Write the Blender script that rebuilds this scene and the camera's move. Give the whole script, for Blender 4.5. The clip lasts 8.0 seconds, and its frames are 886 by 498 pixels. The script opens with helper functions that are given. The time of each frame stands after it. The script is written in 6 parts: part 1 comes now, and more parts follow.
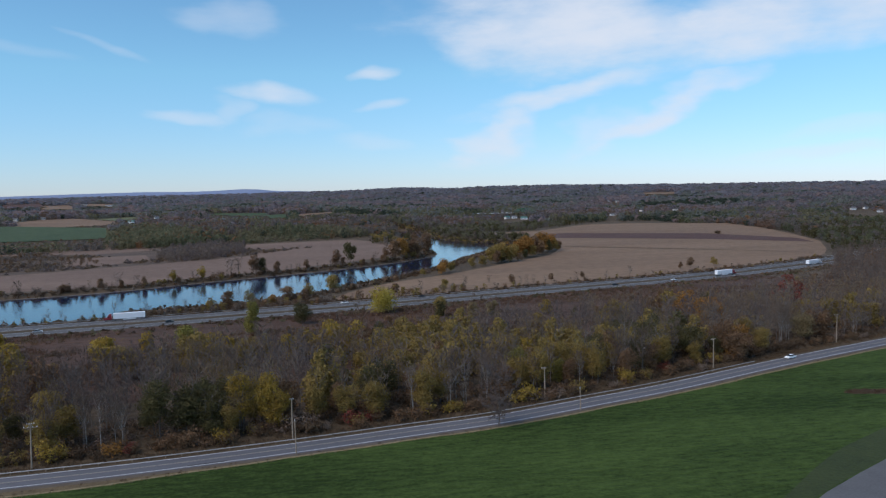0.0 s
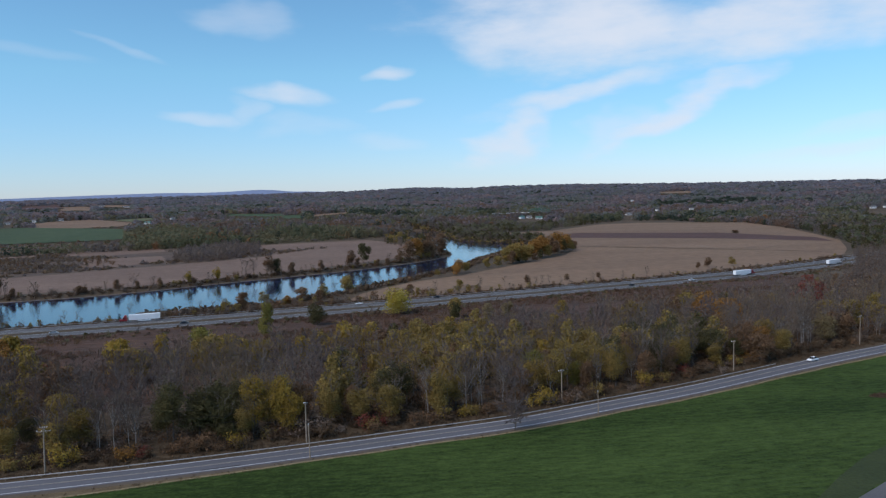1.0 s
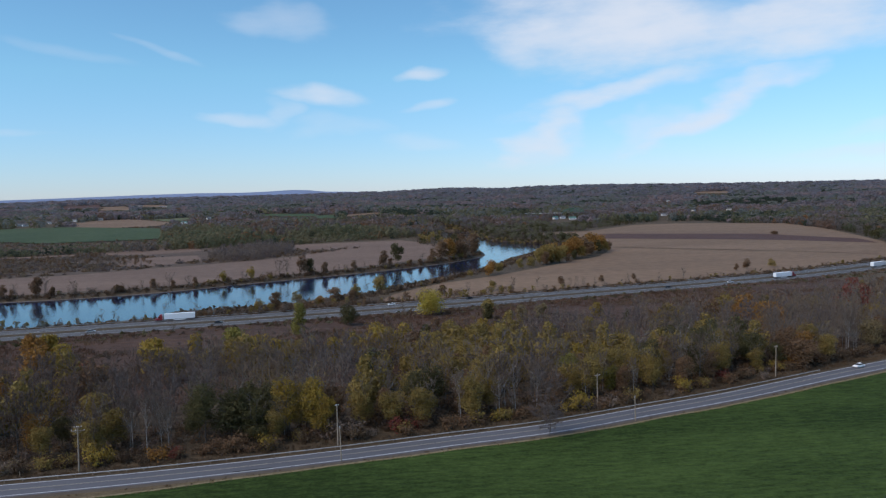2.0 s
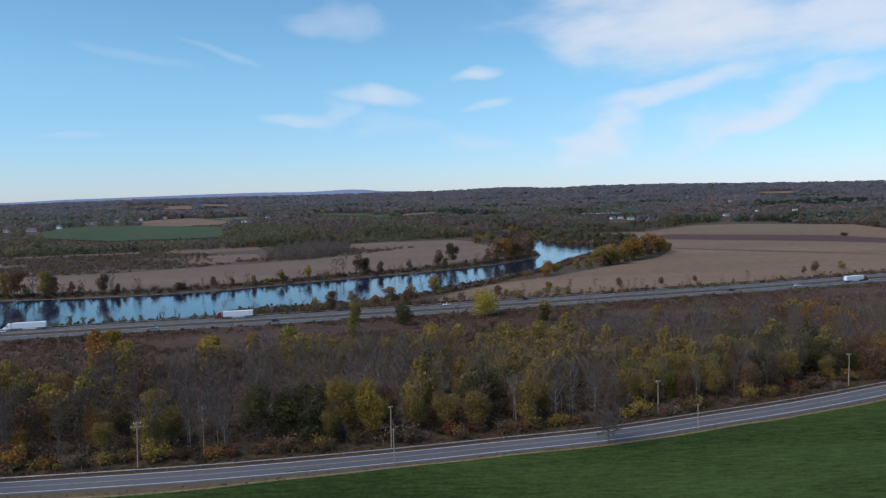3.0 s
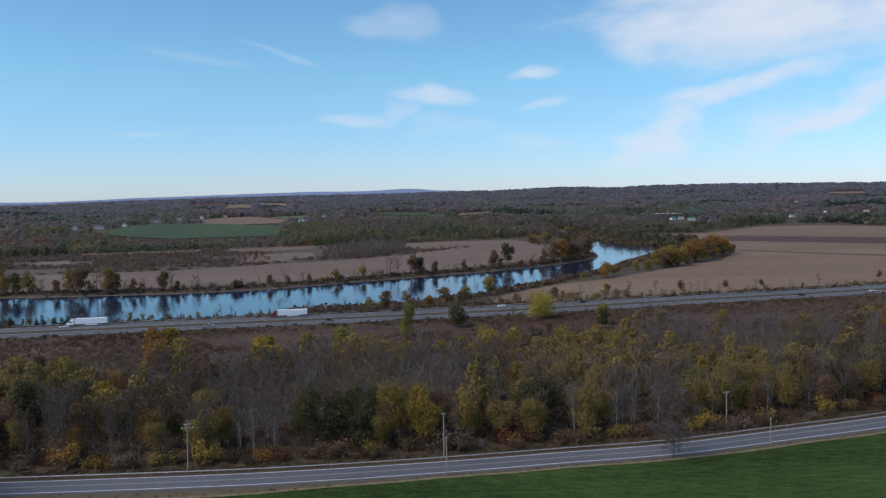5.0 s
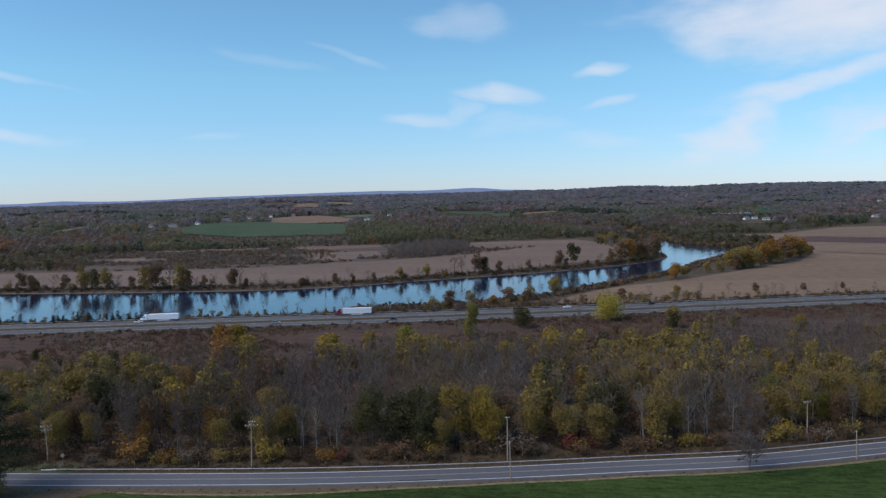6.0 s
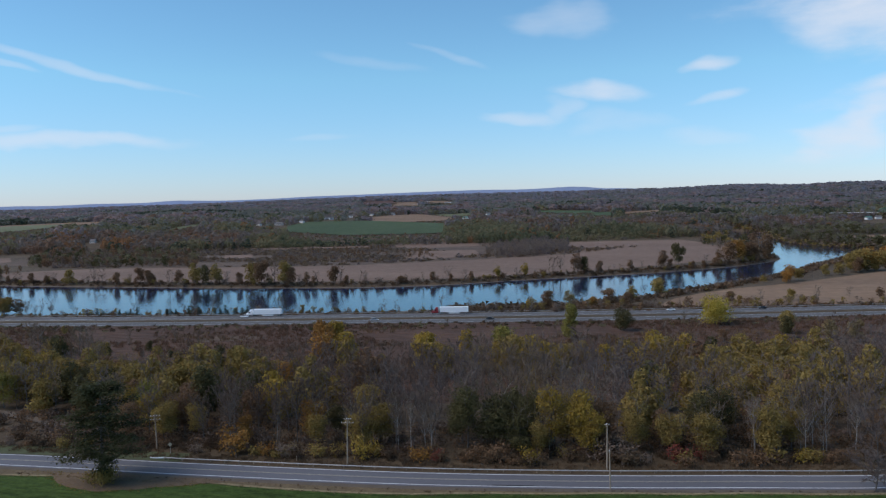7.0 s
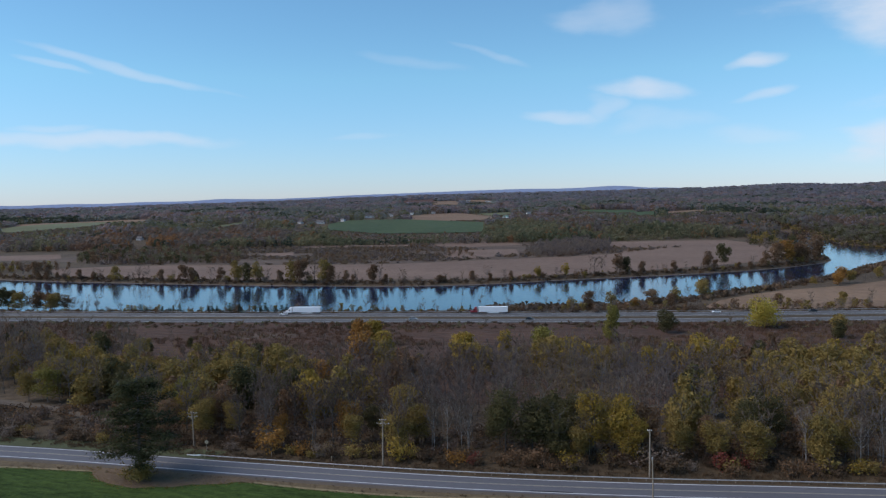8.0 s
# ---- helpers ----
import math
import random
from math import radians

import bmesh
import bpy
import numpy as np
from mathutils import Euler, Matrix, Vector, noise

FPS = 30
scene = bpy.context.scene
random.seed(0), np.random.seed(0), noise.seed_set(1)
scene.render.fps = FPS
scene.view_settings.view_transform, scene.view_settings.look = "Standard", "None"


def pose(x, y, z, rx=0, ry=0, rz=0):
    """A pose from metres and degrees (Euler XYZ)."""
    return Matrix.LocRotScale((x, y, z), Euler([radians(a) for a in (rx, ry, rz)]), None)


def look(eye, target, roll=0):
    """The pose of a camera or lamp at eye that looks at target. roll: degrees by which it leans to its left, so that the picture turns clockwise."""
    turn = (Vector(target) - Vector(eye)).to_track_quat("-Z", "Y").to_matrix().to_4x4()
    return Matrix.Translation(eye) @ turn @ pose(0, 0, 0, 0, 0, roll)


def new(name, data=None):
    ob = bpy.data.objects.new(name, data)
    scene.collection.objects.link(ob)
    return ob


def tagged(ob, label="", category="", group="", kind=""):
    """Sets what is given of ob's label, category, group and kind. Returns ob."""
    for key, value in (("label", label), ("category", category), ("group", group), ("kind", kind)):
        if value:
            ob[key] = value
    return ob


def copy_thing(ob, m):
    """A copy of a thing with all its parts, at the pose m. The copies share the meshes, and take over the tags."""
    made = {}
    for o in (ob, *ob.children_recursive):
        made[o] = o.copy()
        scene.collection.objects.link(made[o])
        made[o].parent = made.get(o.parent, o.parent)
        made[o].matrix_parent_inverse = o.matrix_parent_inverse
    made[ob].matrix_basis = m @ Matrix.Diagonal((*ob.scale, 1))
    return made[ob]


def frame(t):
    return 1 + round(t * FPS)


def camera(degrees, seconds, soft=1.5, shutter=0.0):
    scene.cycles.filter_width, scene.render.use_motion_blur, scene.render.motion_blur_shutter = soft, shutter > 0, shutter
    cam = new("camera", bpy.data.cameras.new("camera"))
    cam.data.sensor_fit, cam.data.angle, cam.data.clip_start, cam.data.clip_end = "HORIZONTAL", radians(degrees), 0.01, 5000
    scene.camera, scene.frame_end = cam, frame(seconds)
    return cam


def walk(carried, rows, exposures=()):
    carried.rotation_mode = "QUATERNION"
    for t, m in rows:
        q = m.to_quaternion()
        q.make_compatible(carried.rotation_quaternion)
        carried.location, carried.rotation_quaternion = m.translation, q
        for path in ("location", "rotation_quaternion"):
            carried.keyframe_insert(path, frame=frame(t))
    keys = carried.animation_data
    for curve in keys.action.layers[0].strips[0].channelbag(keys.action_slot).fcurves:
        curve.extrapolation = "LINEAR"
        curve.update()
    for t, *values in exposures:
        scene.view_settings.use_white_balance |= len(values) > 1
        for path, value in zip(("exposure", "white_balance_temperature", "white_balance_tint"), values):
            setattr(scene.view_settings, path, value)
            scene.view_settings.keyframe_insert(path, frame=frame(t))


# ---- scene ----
cam = camera(61.2, 8.0, soft=1.28)
# seconds, eye x y z, yaw to the left, pitch up, roll
ROWS = [
    (0, -0.77, -10.65, 66.39, -9.76, -4.20, -1.26),
    (0.5, -0.57, -9.23, 66.51, -9.50, -4.20, -1.39),
    (0.7, -0.50, -8.64, 66.55, -9.24, -4.20, -1.42),
    (1, -0.39, -7.74, 66.61, -8.64, -4.18, -1.47),
    (1.5, -0.25, -6.19, 66.69, -7.59, -4.16, -1.49),
    (1.7, -0.20, -5.55, 66.71, -7.12, -4.13, -1.47),
    (2.8, -0.01, -1.91, 66.81, -2.73, -4.08, -1.43),
    (3, 0.01, -1.22, 66.82, -1.92, -4.04, -1.40),
    (3.5, 0.04, 0.51, 66.83, 0.01, -4.01, -1.34),
    (3.8, 0.05, 1.57, 66.83, 1.19, -4.00, -1.30),
    (4, 0.05, 2.28, 66.83, 1.58, -4.00, -1.27),
    (4.2, 0.04, 3.00, 66.82, 1.60, -3.99, -1.26),
    (5.3, -0.09, 6.99, 66.73, 3.36, -3.98, -1.24),
    (5.5, -0.12, 7.72, 66.70, 4.41, -3.97, -1.24),
    (6, -0.24, 9.55, 66.62, 7.22, -3.94, -1.25),
    (6.5, -0.38, 11.38, 66.53, 10.68, -3.89, -1.29),
    (7, -0.55, 13.21, 66.41, 14.74, -3.85, -1.31),
    (7.2, -0.63, 13.94, 66.36, 16.41, -3.84, -1.29),
    (7.4, -0.71, 14.66, 66.31, 17.65, -3.84, -1.27),
    (7.5, -0.75, 15.02, 66.28, 17.77, -3.84, -1.26),
    (8, -0.98, 16.82, 66.13, 17.82, -3.86, -1.18),
]


def eye_pose(x, y, z, yaw, pitch, roll):
    way = (-math.sin(radians(yaw)) * math.cos(radians(pitch)), math.cos(radians(yaw)) * math.cos(radians(pitch)), math.sin(radians(pitch)))
    return look((x, y, z), (x + 9 * way[0], y + 9 * way[1], z + 9 * way[2]), roll)


walk(cam, [(r[0], eye_pose(*r[1:])) for r in ROWS], exposures=[(0.0, 0.5, 6500, 10), (8.0, 0.5, 6500, 10)])

# ---- light ----
SUN_AZ, SUN_EL = -116.0, 47.0     # degrees clockwise from the y axis; height above the horizon
world = bpy.data.worlds.new("sky")
scene.world = world
world.use_nodes = True
wn, wl = world.node_tree.nodes, world.node_tree.links
wn.clear()


def wmath(op, a, b=None, c=None):
    n = wn.new("ShaderNodeMath")
    n.operation = op
    for k, v in enumerate((a, b, c)):
        if v is None:
            continue
        if isinstance(v, (int, float)):
            n.inputs[k].default_value = v
        else:
            wl.new(v, n.inputs[k])
    return n.outputs[0]


sky = wn.new("ShaderNodeTexSky")
sky.sky_type = "NISHITA"
sky.sun_disc = False
sky.sun_elevation, sky.sun_rotation = radians(SUN_EL), radians(SUN_AZ)
sky.altitude, sky.air_density, sky.dust_density, sky.ozone_density = 100, 1.0, 0.1, 5.0
coord = wn.new("ShaderNodeTexCoord")
split = wn.new("ShaderNodeSeparateXYZ")
wl.new(coord.outputs["Generated"], split.inputs[0])
azimuth = wmath("MULTIPLY", wmath("ARCTAN2", split.outputs[0], split.outputs[1]), 57.2958)
height_angle = wmath("MULTIPLY", wmath("ARCSINE", split.outputs[2]), 57.2958)


def sky_noise(size, detail, rough, flat):
    """Noise over the sky dome, drawn out along the horizon by flat."""
    tex, mp = wn.new("ShaderNodeTexNoise"), wn.new("ShaderNodeMapping")
    tex.inputs["Scale"].default_value, tex.inputs["Detail"].default_value, tex.inputs["Roughness"].default_value = size, detail, rough
    mp.inputs["Scale"].default_value = (1.0, 1.0, flat)
    wl.new(coord.outputs["Generated"], mp.inputs[0])
    wl.new(mp.outputs[0], tex.inputs["Vector"])
    return tex


fibres = wmath("SUBTRACT", sky_noise(13.0, 7.0, 0.62, 3.5).outputs[0], 0.5)
billow = wmath("SUBTRACT", sky_noise(5.0, 5.0, 0.55, 2.6).outputs[0], 0.5)
drift = wn.new("ShaderNodeSeparateColor")
wl.new(sky_noise(11.0, 2.5, 0.5, 1.8).outputs["Color"], drift.inputs[0])
warp_u = wmath("MULTIPLY", wmath("SUBTRACT", drift.outputs[0], 0.5), 9.0)
warp_v = wmath("MULTIPLY", wmath("SUBTRACT", drift.outputs[1], 0.5), 3.2)
# cirrus and fair-weather cloud banks: azimuth, height, half length, half depth, tilt (all degrees), density
CLOUDS = [
    (19.6, 11.7, 11.3, 3.09, -7, 1.00),
    (32.1, 11.2, 11.1, 2.33, 1, 1.00),
    (25.2, 9.7, 8.0, 1.05, 3, 0.80),
    (38.6, 11.2, 6.6, 2.08, 1, 0.90),
    (20.4, 7.4, 7.1, 0.97, 9, 0.90),
    (14.9, 4.9, 4.1, 1.35, 29, 0.90),
    (26.4, 5.7, 6.7, 1.08, 23, 0.95),
    (22.0, 4.5, 3.7, 1.08, 21, 0.50),
    (4.7, 9.0, 1.7, 0.5, 1, 0.72),
    (5.3, 6.7, 1.9, 0.4, 9, 0.55),
    (-2.9, 7.5, 3.4, 0.62, -4, 0.78),
]
CLOUDS += [
    (-8.2, 5.8, 2.8, 0.42, -3, 0.48),
    (-5.4, 12.7, 3.4, 1.3, 1, 0.36),
    (-14.3, 10.6, 2.9, 0.25, -17, 0.3),
    (36.4, 2.4, 5.5, 0.43, 3, 0.50),
    (-39.3, 9.1, 6.2, 0.28, -12, 0.4),
    (-6.2, 6.4, 1.6, 0.92, 1, 0.35),
    (4.6, 3.9, 3.0, 0.63, -1, 0.25),
    (38.1, 3.8, 4.4, 0.63, 6, 0.35),
    (-1.2, 5.4, 3.3, 0.87, -9, 0.25),
    (-43.1, 4.6, 9.1, 0.59, -1, 0.60),
    (-45.1, 5.3, 2.4, 0.29, 1, 0.35),
    (-44.9, 9.4, 2.0, 0.21, -9, 0.30),
    (-23.8, 4.8, 2.6, 0.27, 1, 0.25),
    (-19.4, 10.2, 3.9, 0.36, -9, 0.18),
]
cover = 0.0
for caz, cel, clen, cdep, ctilt, dens in CLOUDS:
    loose = min(1.0, cdep / 0.9)
    u, v = wmath("ADD", wmath("MULTIPLY", warp_u, loose), wmath("SUBTRACT", azimuth, caz)), wmath("ADD", wmath("MULTIPLY", warp_v, loose), wmath("SUBTRACT", height_angle, cel))
    ct, st = math.cos(radians(ctilt)), math.sin(radians(ctilt))
    along = wmath("ADD", wmath("MULTIPLY", u, ct / clen), wmath("MULTIPLY", v, st / clen))
    across = wmath("ADD", wmath("MULTIPLY", u, -st / cdep), wmath("MULTIPLY", v, ct / cdep))
    r2 = wmath("ADD", wmath("MULTIPLY", along, along), wmath("MULTIPLY", across, across))
    body = wmath("ADD", wmath("SUBTRACT", 1.1, r2), wmath("ADD", wmath("MULTIPLY", fibres, 1.5), wmath("MULTIPLY", billow, 2.4)))
    soft = wn.new("ShaderNodeMapRange")
    soft.interpolation_type = "SMOOTHSTEP"
    soft.inputs["From Min"].default_value, soft.inputs["From Max"].default_value = -0.6, 1.6
    soft.inputs["To Max"].default_value = dens
    wl.new(body, soft.inputs["Value"])
    cover = wmath("MAXIMUM", soft.outputs[0], cover)
cloudy = wn.new("ShaderNodeMix")
cloudy.data_type = "RGBA"
wl.new(wmath("MULTIPLY", cover, 0.88), cloudy.inputs["Factor"])
tint = wn.new("ShaderNodeMix")
tint.data_type, tint.blend_type = "RGBA", "MULTIPLY"
tint.inputs["Factor"].default_value = 1.0
blend = wn.new("ShaderNodeMix")
blend.data_type = "RGBA"
blend.inputs["A"].default_value, blend.inputs["B"].default_value = (0.63, 0.715, 1.0, 1), (0.79, 1.03, 1.03, 1)
rise_map = wn.new("ShaderNodeMapRange")
rise_map.inputs["From Max"].default_value = 9.0
wl.new(height_angle, rise_map.inputs["Value"])
wl.new(rise_map.outputs[0], blend.inputs["Factor"])
wl.new(blend.outputs["Result"], tint.inputs["B"])
wl.new(sky.outputs[0], tint.inputs["A"])
wl.new(tint.outputs["Result"], cloudy.inputs["A"])
cloudy.inputs["B"].default_value = (5.2, 5.55, 6.3, 1)
glow = wn.new("ShaderNodeBackground")
glow.inputs["Strength"].default_value = 0.1
wl.new(cloudy.outputs["Result"], glow.inputs[0])
wout = wn.new("ShaderNodeOutputWorld")
wl.new(glow.outputs[0], wout.inputs[0])

sun = new("sun", bpy.data.lights.new("sun", "SUN"))
sun.data.energy, sun.data.angle, sun.data.color = 1.8, radians(48), (1.0, 0.9, 0.84)
sa, se = radians(SUN_AZ), radians(SUN_EL)
sun.matrix_world = look((0, 0, 400), (-math.sin(sa) * math.cos(se) * 9, -math.cos(sa) * math.cos(se) * 9, 400 - 9 * math.sin(se)))


# ---- materials ----
def material(name, dark, light, scale=1.0, fine=12.0, rough=0.85, bump=0.3, metal=0.0, per="none", contrast=0.5, spec=0.3, stretch_xy=(1, 1), through_light=0.0, turn=0.0, shift=0.45, grit=0.0):
    """Two noises, one coarse and one fine, run between a dark and a light tone; per: 'object' or 'island' adds a shift for each piece."""
    m = bpy.data.materials.new(name)
    m.use_nodes = True
    n, l = m.node_tree.nodes, m.node_tree.links
    bsdf = n["Principled BSDF"]
    at = n.new("ShaderNodeTexCoord")
    mp = n.new("ShaderNodeMapping")
    mp.inputs["Scale"].default_value = (stretch_xy[0], stretch_xy[1], 1)
    mp.inputs["Rotation"].default_value = (0, 0, radians(turn))
    l.new(at.outputs["Object"], mp.inputs[0])
    both = []
    for sc, det in ((scale, 4), (fine, 6)):
        tex = n.new("ShaderNodeTexNoise")
        tex.inputs["Scale"].default_value, tex.inputs["Detail"].default_value = sc, det
        l.new(mp.outputs[0], tex.inputs["Vector"])
        both.append(tex)
    mixf = n.new("ShaderNodeMath")
    mixf.operation = "MULTIPLY_ADD"
    mixf.inputs[1].default_value = 0.5
    l.new(both[1].outputs[0], mixf.inputs[0])
    half = n.new("ShaderNodeMath")
    half.operation = "MULTIPLY"
    half.inputs[1].default_value = 0.5
    l.new(both[0].outputs[0], half.inputs[0])
    l.new(half.outputs[0], mixf.inputs[2])
    value = mixf.outputs[0]
    if grit:
        tex = n.new("ShaderNodeTexNoise")
        tex.inputs["Scale"].default_value, tex.inputs["Detail"].default_value, tex.inputs["Roughness"].default_value = grit, 5, 0.75
        l.new(at.outputs["Object"], tex.inputs["Vector"])
        speck = n.new("ShaderNodeMath")
        speck.operation = "MULTIPLY_ADD"
        speck.inputs[1].default_value = 0.7
        l.new(tex.outputs[0], speck.inputs[0])
        less = n.new("ShaderNodeMath")
        less.operation = "SUBTRACT"
        less.inputs[1].default_value = 0.35
        l.new(value, less.inputs[0])
        l.new(less.outputs[0], speck.inputs[2])
        value = speck.outputs[0]
    if per != "none":
        info = n.new("ShaderNodeObjectInfo" if per == "object" else "ShaderNodeNewGeometry")
        add = n.new("ShaderNodeMath")
        add.operation = "MULTIPLY_ADD"
        add.inputs[1].default_value = shift
        l.new(info.outputs["Random" if per == "object" else "Random Per Island"], add.inputs[0])
        sub = n.new("ShaderNodeMath")
        sub.operation = "SUBTRACT"
        sub.inputs[1].default_value = shift / 2
        l.new(value, sub.inputs[0])
        l.new(sub.outputs[0], add.inputs[2])
        value = add.outputs[0]
    ramp = n.new("ShaderNodeValToRGB")
    ramp.color_ramp.elements[0].position, ramp.color_ramp.elements[1].position = 0.5 - 0.5 * (1 - contrast) - 0.02, 0.5 + 0.5 * (1 - contrast) + 0.02
    ramp.color_ramp.elements[0].color, ramp.color_ramp.elements[1].color = (*dark, 1), (*light, 1)
    l.new(value, ramp.inputs[0])
    l.new(ramp.outputs[0], bsdf.inputs["Base Color"])
    bsdf.inputs["Roughness"].default_value, bsdf.inputs["Metallic"].default_value = rough, metal
    bsdf.inputs["Specular IOR Level"].default_value = spec
    if bump:
        b = n.new("ShaderNodeBump")
        b.inputs["Strength"].default_value, b.inputs["Distance"].default_value = bump, 1.0 / fine
        l.new(both[1].outputs[0], b.inputs["Height"])
        l.new(b.outputs[0], bsdf.inputs["Normal"])
    if through_light:
        tr = n.new("ShaderNodeBsdfTranslucent")
        l.new(ramp.outputs[0], tr.inputs[0])
        mx = n.new("ShaderNodeMixShader")
        mx.inputs[0].default_value = through_light
        l.new(bsdf.outputs[0], mx.inputs[1])
        l.new(tr.outputs[0], mx.inputs[2])
        l.new(mx.outputs[0], n["Material Output"].inputs[0])
    return m


def leaf_material(name, dark, light, per):
    far = name.startswith(("hill", "far", "haze"))
    return material(name, dark, light, 0.055 if far else 0.11, 0.13 if far else 1.3, 0.8, 0.0, per=per, contrast=0.5, spec=0.15, through_light=0.6 if far else 0.32, shift=0.1 if far else 0.24)


M_GROUND = material("rough_grass_and_litter", (0.052, 0.037, 0.023), (0.13, 0.092, 0.056), 0.02, 0.3, 0.95, 0.4, contrast=0.6, grit=0.3)
M_GREEN = material("mown_green_grass", (0.022, 0.038, 0.009), (0.064, 0.098, 0.025), 0.05, 0.7, 0.95, 0.6, contrast=0.74, stretch_xy=(0.28, 1.0), spec=0.08, turn=-14, grit=1.1)
M_VERGE = material("dry_verge_grass", (0.07, 0.049, 0.027), (0.18, 0.13, 0.07), 0.2, 2.0, 0.95, 0.4, grit=1.2)
M_MARGIN = material("rough_dark_grass", (0.022, 0.033, 0.009), (0.052, 0.066, 0.019), 0.15, 1.5, 0.95, 0.4, grit=1.2)
M_ROADSIDE = material("roadside_grass", (0.042, 0.05, 0.022), (0.1, 0.108, 0.052), 0.2, 2.0, 0.95, 0.4, grit=1.2)
M_STRAW = material("dry_straw_edge", (0.15, 0.115, 0.06), (0.31, 0.245, 0.135), 0.3, 2.0, 0.95, 0.4, contrast=0.6, grit=1.5)
M_SOIL = material("worn_tan_soil", (0.09, 0.06, 0.036), (0.175, 0.118, 0.07), 0.2, 2.0, 0.95, 0.4, grit=1.5)
M_WEEDS = material("dark_dead_weeds", (0.045, 0.031, 0.018), (0.115, 0.08, 0.045), 0.15, 1.8, 0.95, 0.5, grit=1.2)
M_STUBBLE = material("corn_stubble", (0.137, 0.086, 0.053), (0.27, 0.174, 0.108), 0.012, 0.35, 0.95, 0.3, contrast=0.62, stretch_xy=(0.25, 1.2), grit=0.12)
M_GREY_STUBBLE = material("old_grey_stubble", (0.128, 0.082, 0.059), (0.232, 0.154, 0.113), 0.012, 0.35, 0.95, 0.3, contrast=0.62, stretch_xy=(0.25, 1.2), grit=0.12)
M_PLOUGH = material("ploughed_soil", (0.066, 0.034, 0.027), (0.118, 0.062, 0.048), 0.02, 0.4, 0.95, 0.3)
M_FALLOW = material("dry_fallow_grass", (0.068, 0.046, 0.034), (0.15, 0.105, 0.075), 0.02, 0.3, 0.95, 0.3, contrast=0.6, stretch_xy=(0.3, 1.2), grit=0.1)
M_MEADOW = material("pale_meadow", (0.085, 0.095, 0.042), (0.17, 0.168, 0.085), 0.01, 0.2, 0.9, 0.2)
M_PASTURE = material("far_pasture", (0.034, 0.056, 0.021), (0.076, 0.1, 0.04), 0.008, 0.15, 0.9, 0.2, contrast=0.62, grit=0.05)
M_MARSH = material("marsh_scrub", (0.043, 0.023, 0.015), (0.112, 0.06, 0.038), 0.02, 0.25, 0.95, 0.4, contrast=0.62, stretch_xy=(0.35, 1.3), grit=0.25)
M_ASPHALT = material("worn_asphalt", (0.085, 0.084, 0.094), (0.15, 0.148, 0.163), 0.08, 2.5, 0.85, 0.1, contrast=0.45, stretch_xy=(0.25, 1))
M_DRIVE = material("dark_asphalt", (0.085, 0.082, 0.082), (0.15, 0.145, 0.145), 0.1, 2.0, 0.85, 0.1)
M_HIGHWAY = material("highway_concrete", (0.075, 0.073, 0.073), (0.145, 0.14, 0.138), 0.05, 1.5, 0.85, 0.1)
M_GRAVEL = material("gravel_shoulder", (0.075, 0.058, 0.043), (0.15, 0.12, 0.092), 0.3, 4.0, 0.95, 0.3)
M_PAINT = material("worn_white_line", (0.4, 0.4, 0.41), (0.72, 0.72, 0.71), 0.4, 4.0, 0.7, 0.0)
M_YELLOW = material("worn_yellow_line", (0.24, 0.22, 0.17), (0.42, 0.38, 0.28), 0.4, 4.0, 0.7, 0.0)
M_MUD = material("pale_bank_mud", (0.12, 0.1, 0.085), (0.24, 0.21, 0.18), 0.3, 2.0, 0.9, 0.3)
M_STEEL = material("galvanised_steel", (0.3, 0.29, 0.28), (0.48, 0.465, 0.45), 2.0, 12.0, 0.5, 0.05, metal=0.15)
M_POLE = material("weathered_pole_wood", (0.2, 0.15, 0.11), (0.42, 0.34, 0.26), 1.0, 8.0, 0.85, 0.3)
M_BARK = material("grey_bark", (0.07, 0.058, 0.05), (0.18, 0.158, 0.143), 0.7, 6.0, 0.9, 0.4, per="object")
M_PALE_BARK = material("pale_bark", (0.19, 0.172, 0.158), (0.36, 0.33, 0.305), 0.7, 6.0, 0.85, 0.3)
M_WHITE = material("white_panel_paint", (0.84, 0.84, 0.84), (0.93, 0.93, 0.93), 0.5, 5.0, 0.4, 0.0)
M_RED = material("dark_red_paint", (0.2, 0.015, 0.02), (0.3, 0.03, 0.03), 0.5, 5.0, 0.35, 0.0, spec=0.5)
M_BLACK = material("dark_grey_paint", (0.015, 0.016, 0.018), (0.035, 0.036, 0.04), 0.5, 5.0, 0.4, 0.0, spec=0.5)
M_SILVER = material("silver_paint", (0.32, 0.33, 0.34), (0.45, 0.46, 0.47), 0.5, 5.0, 0.35, 0.0, spec=0.5)
M_RUBBER = material("tyre_rubber", (0.012, 0.012, 0.012), (0.03, 0.03, 0.03), 3.0, 20.0, 0.9, 0.0)
M_GLASS = material("dark_window_glass", (0.01, 0.012, 0.014), (0.02, 0.024, 0.028), 1.0, 3.0, 0.08, 0.0, spec=0.6)
M_SIDING = material("pale_siding", (0.7, 0.69, 0.68), (0.85, 0.84, 0.83), 0.3, 3.0, 0.7, 0.1)
M_ROOF = material("grey_shingles", (0.09, 0.085, 0.085), (0.2, 0.19, 0.185), 0.4, 4.0, 0.9, 0.2)
M_GREENROOF = material("green_metal_roof", (0.08, 0.16, 0.13), (0.13, 0.23, 0.19), 0.3, 2.0, 0.5, 0.1)
M_TRUSS = material("green_bridge_paint", (0.05, 0.13, 0.08), (0.1, 0.22, 0.14), 0.3, 2.0, 0.6, 0.0)
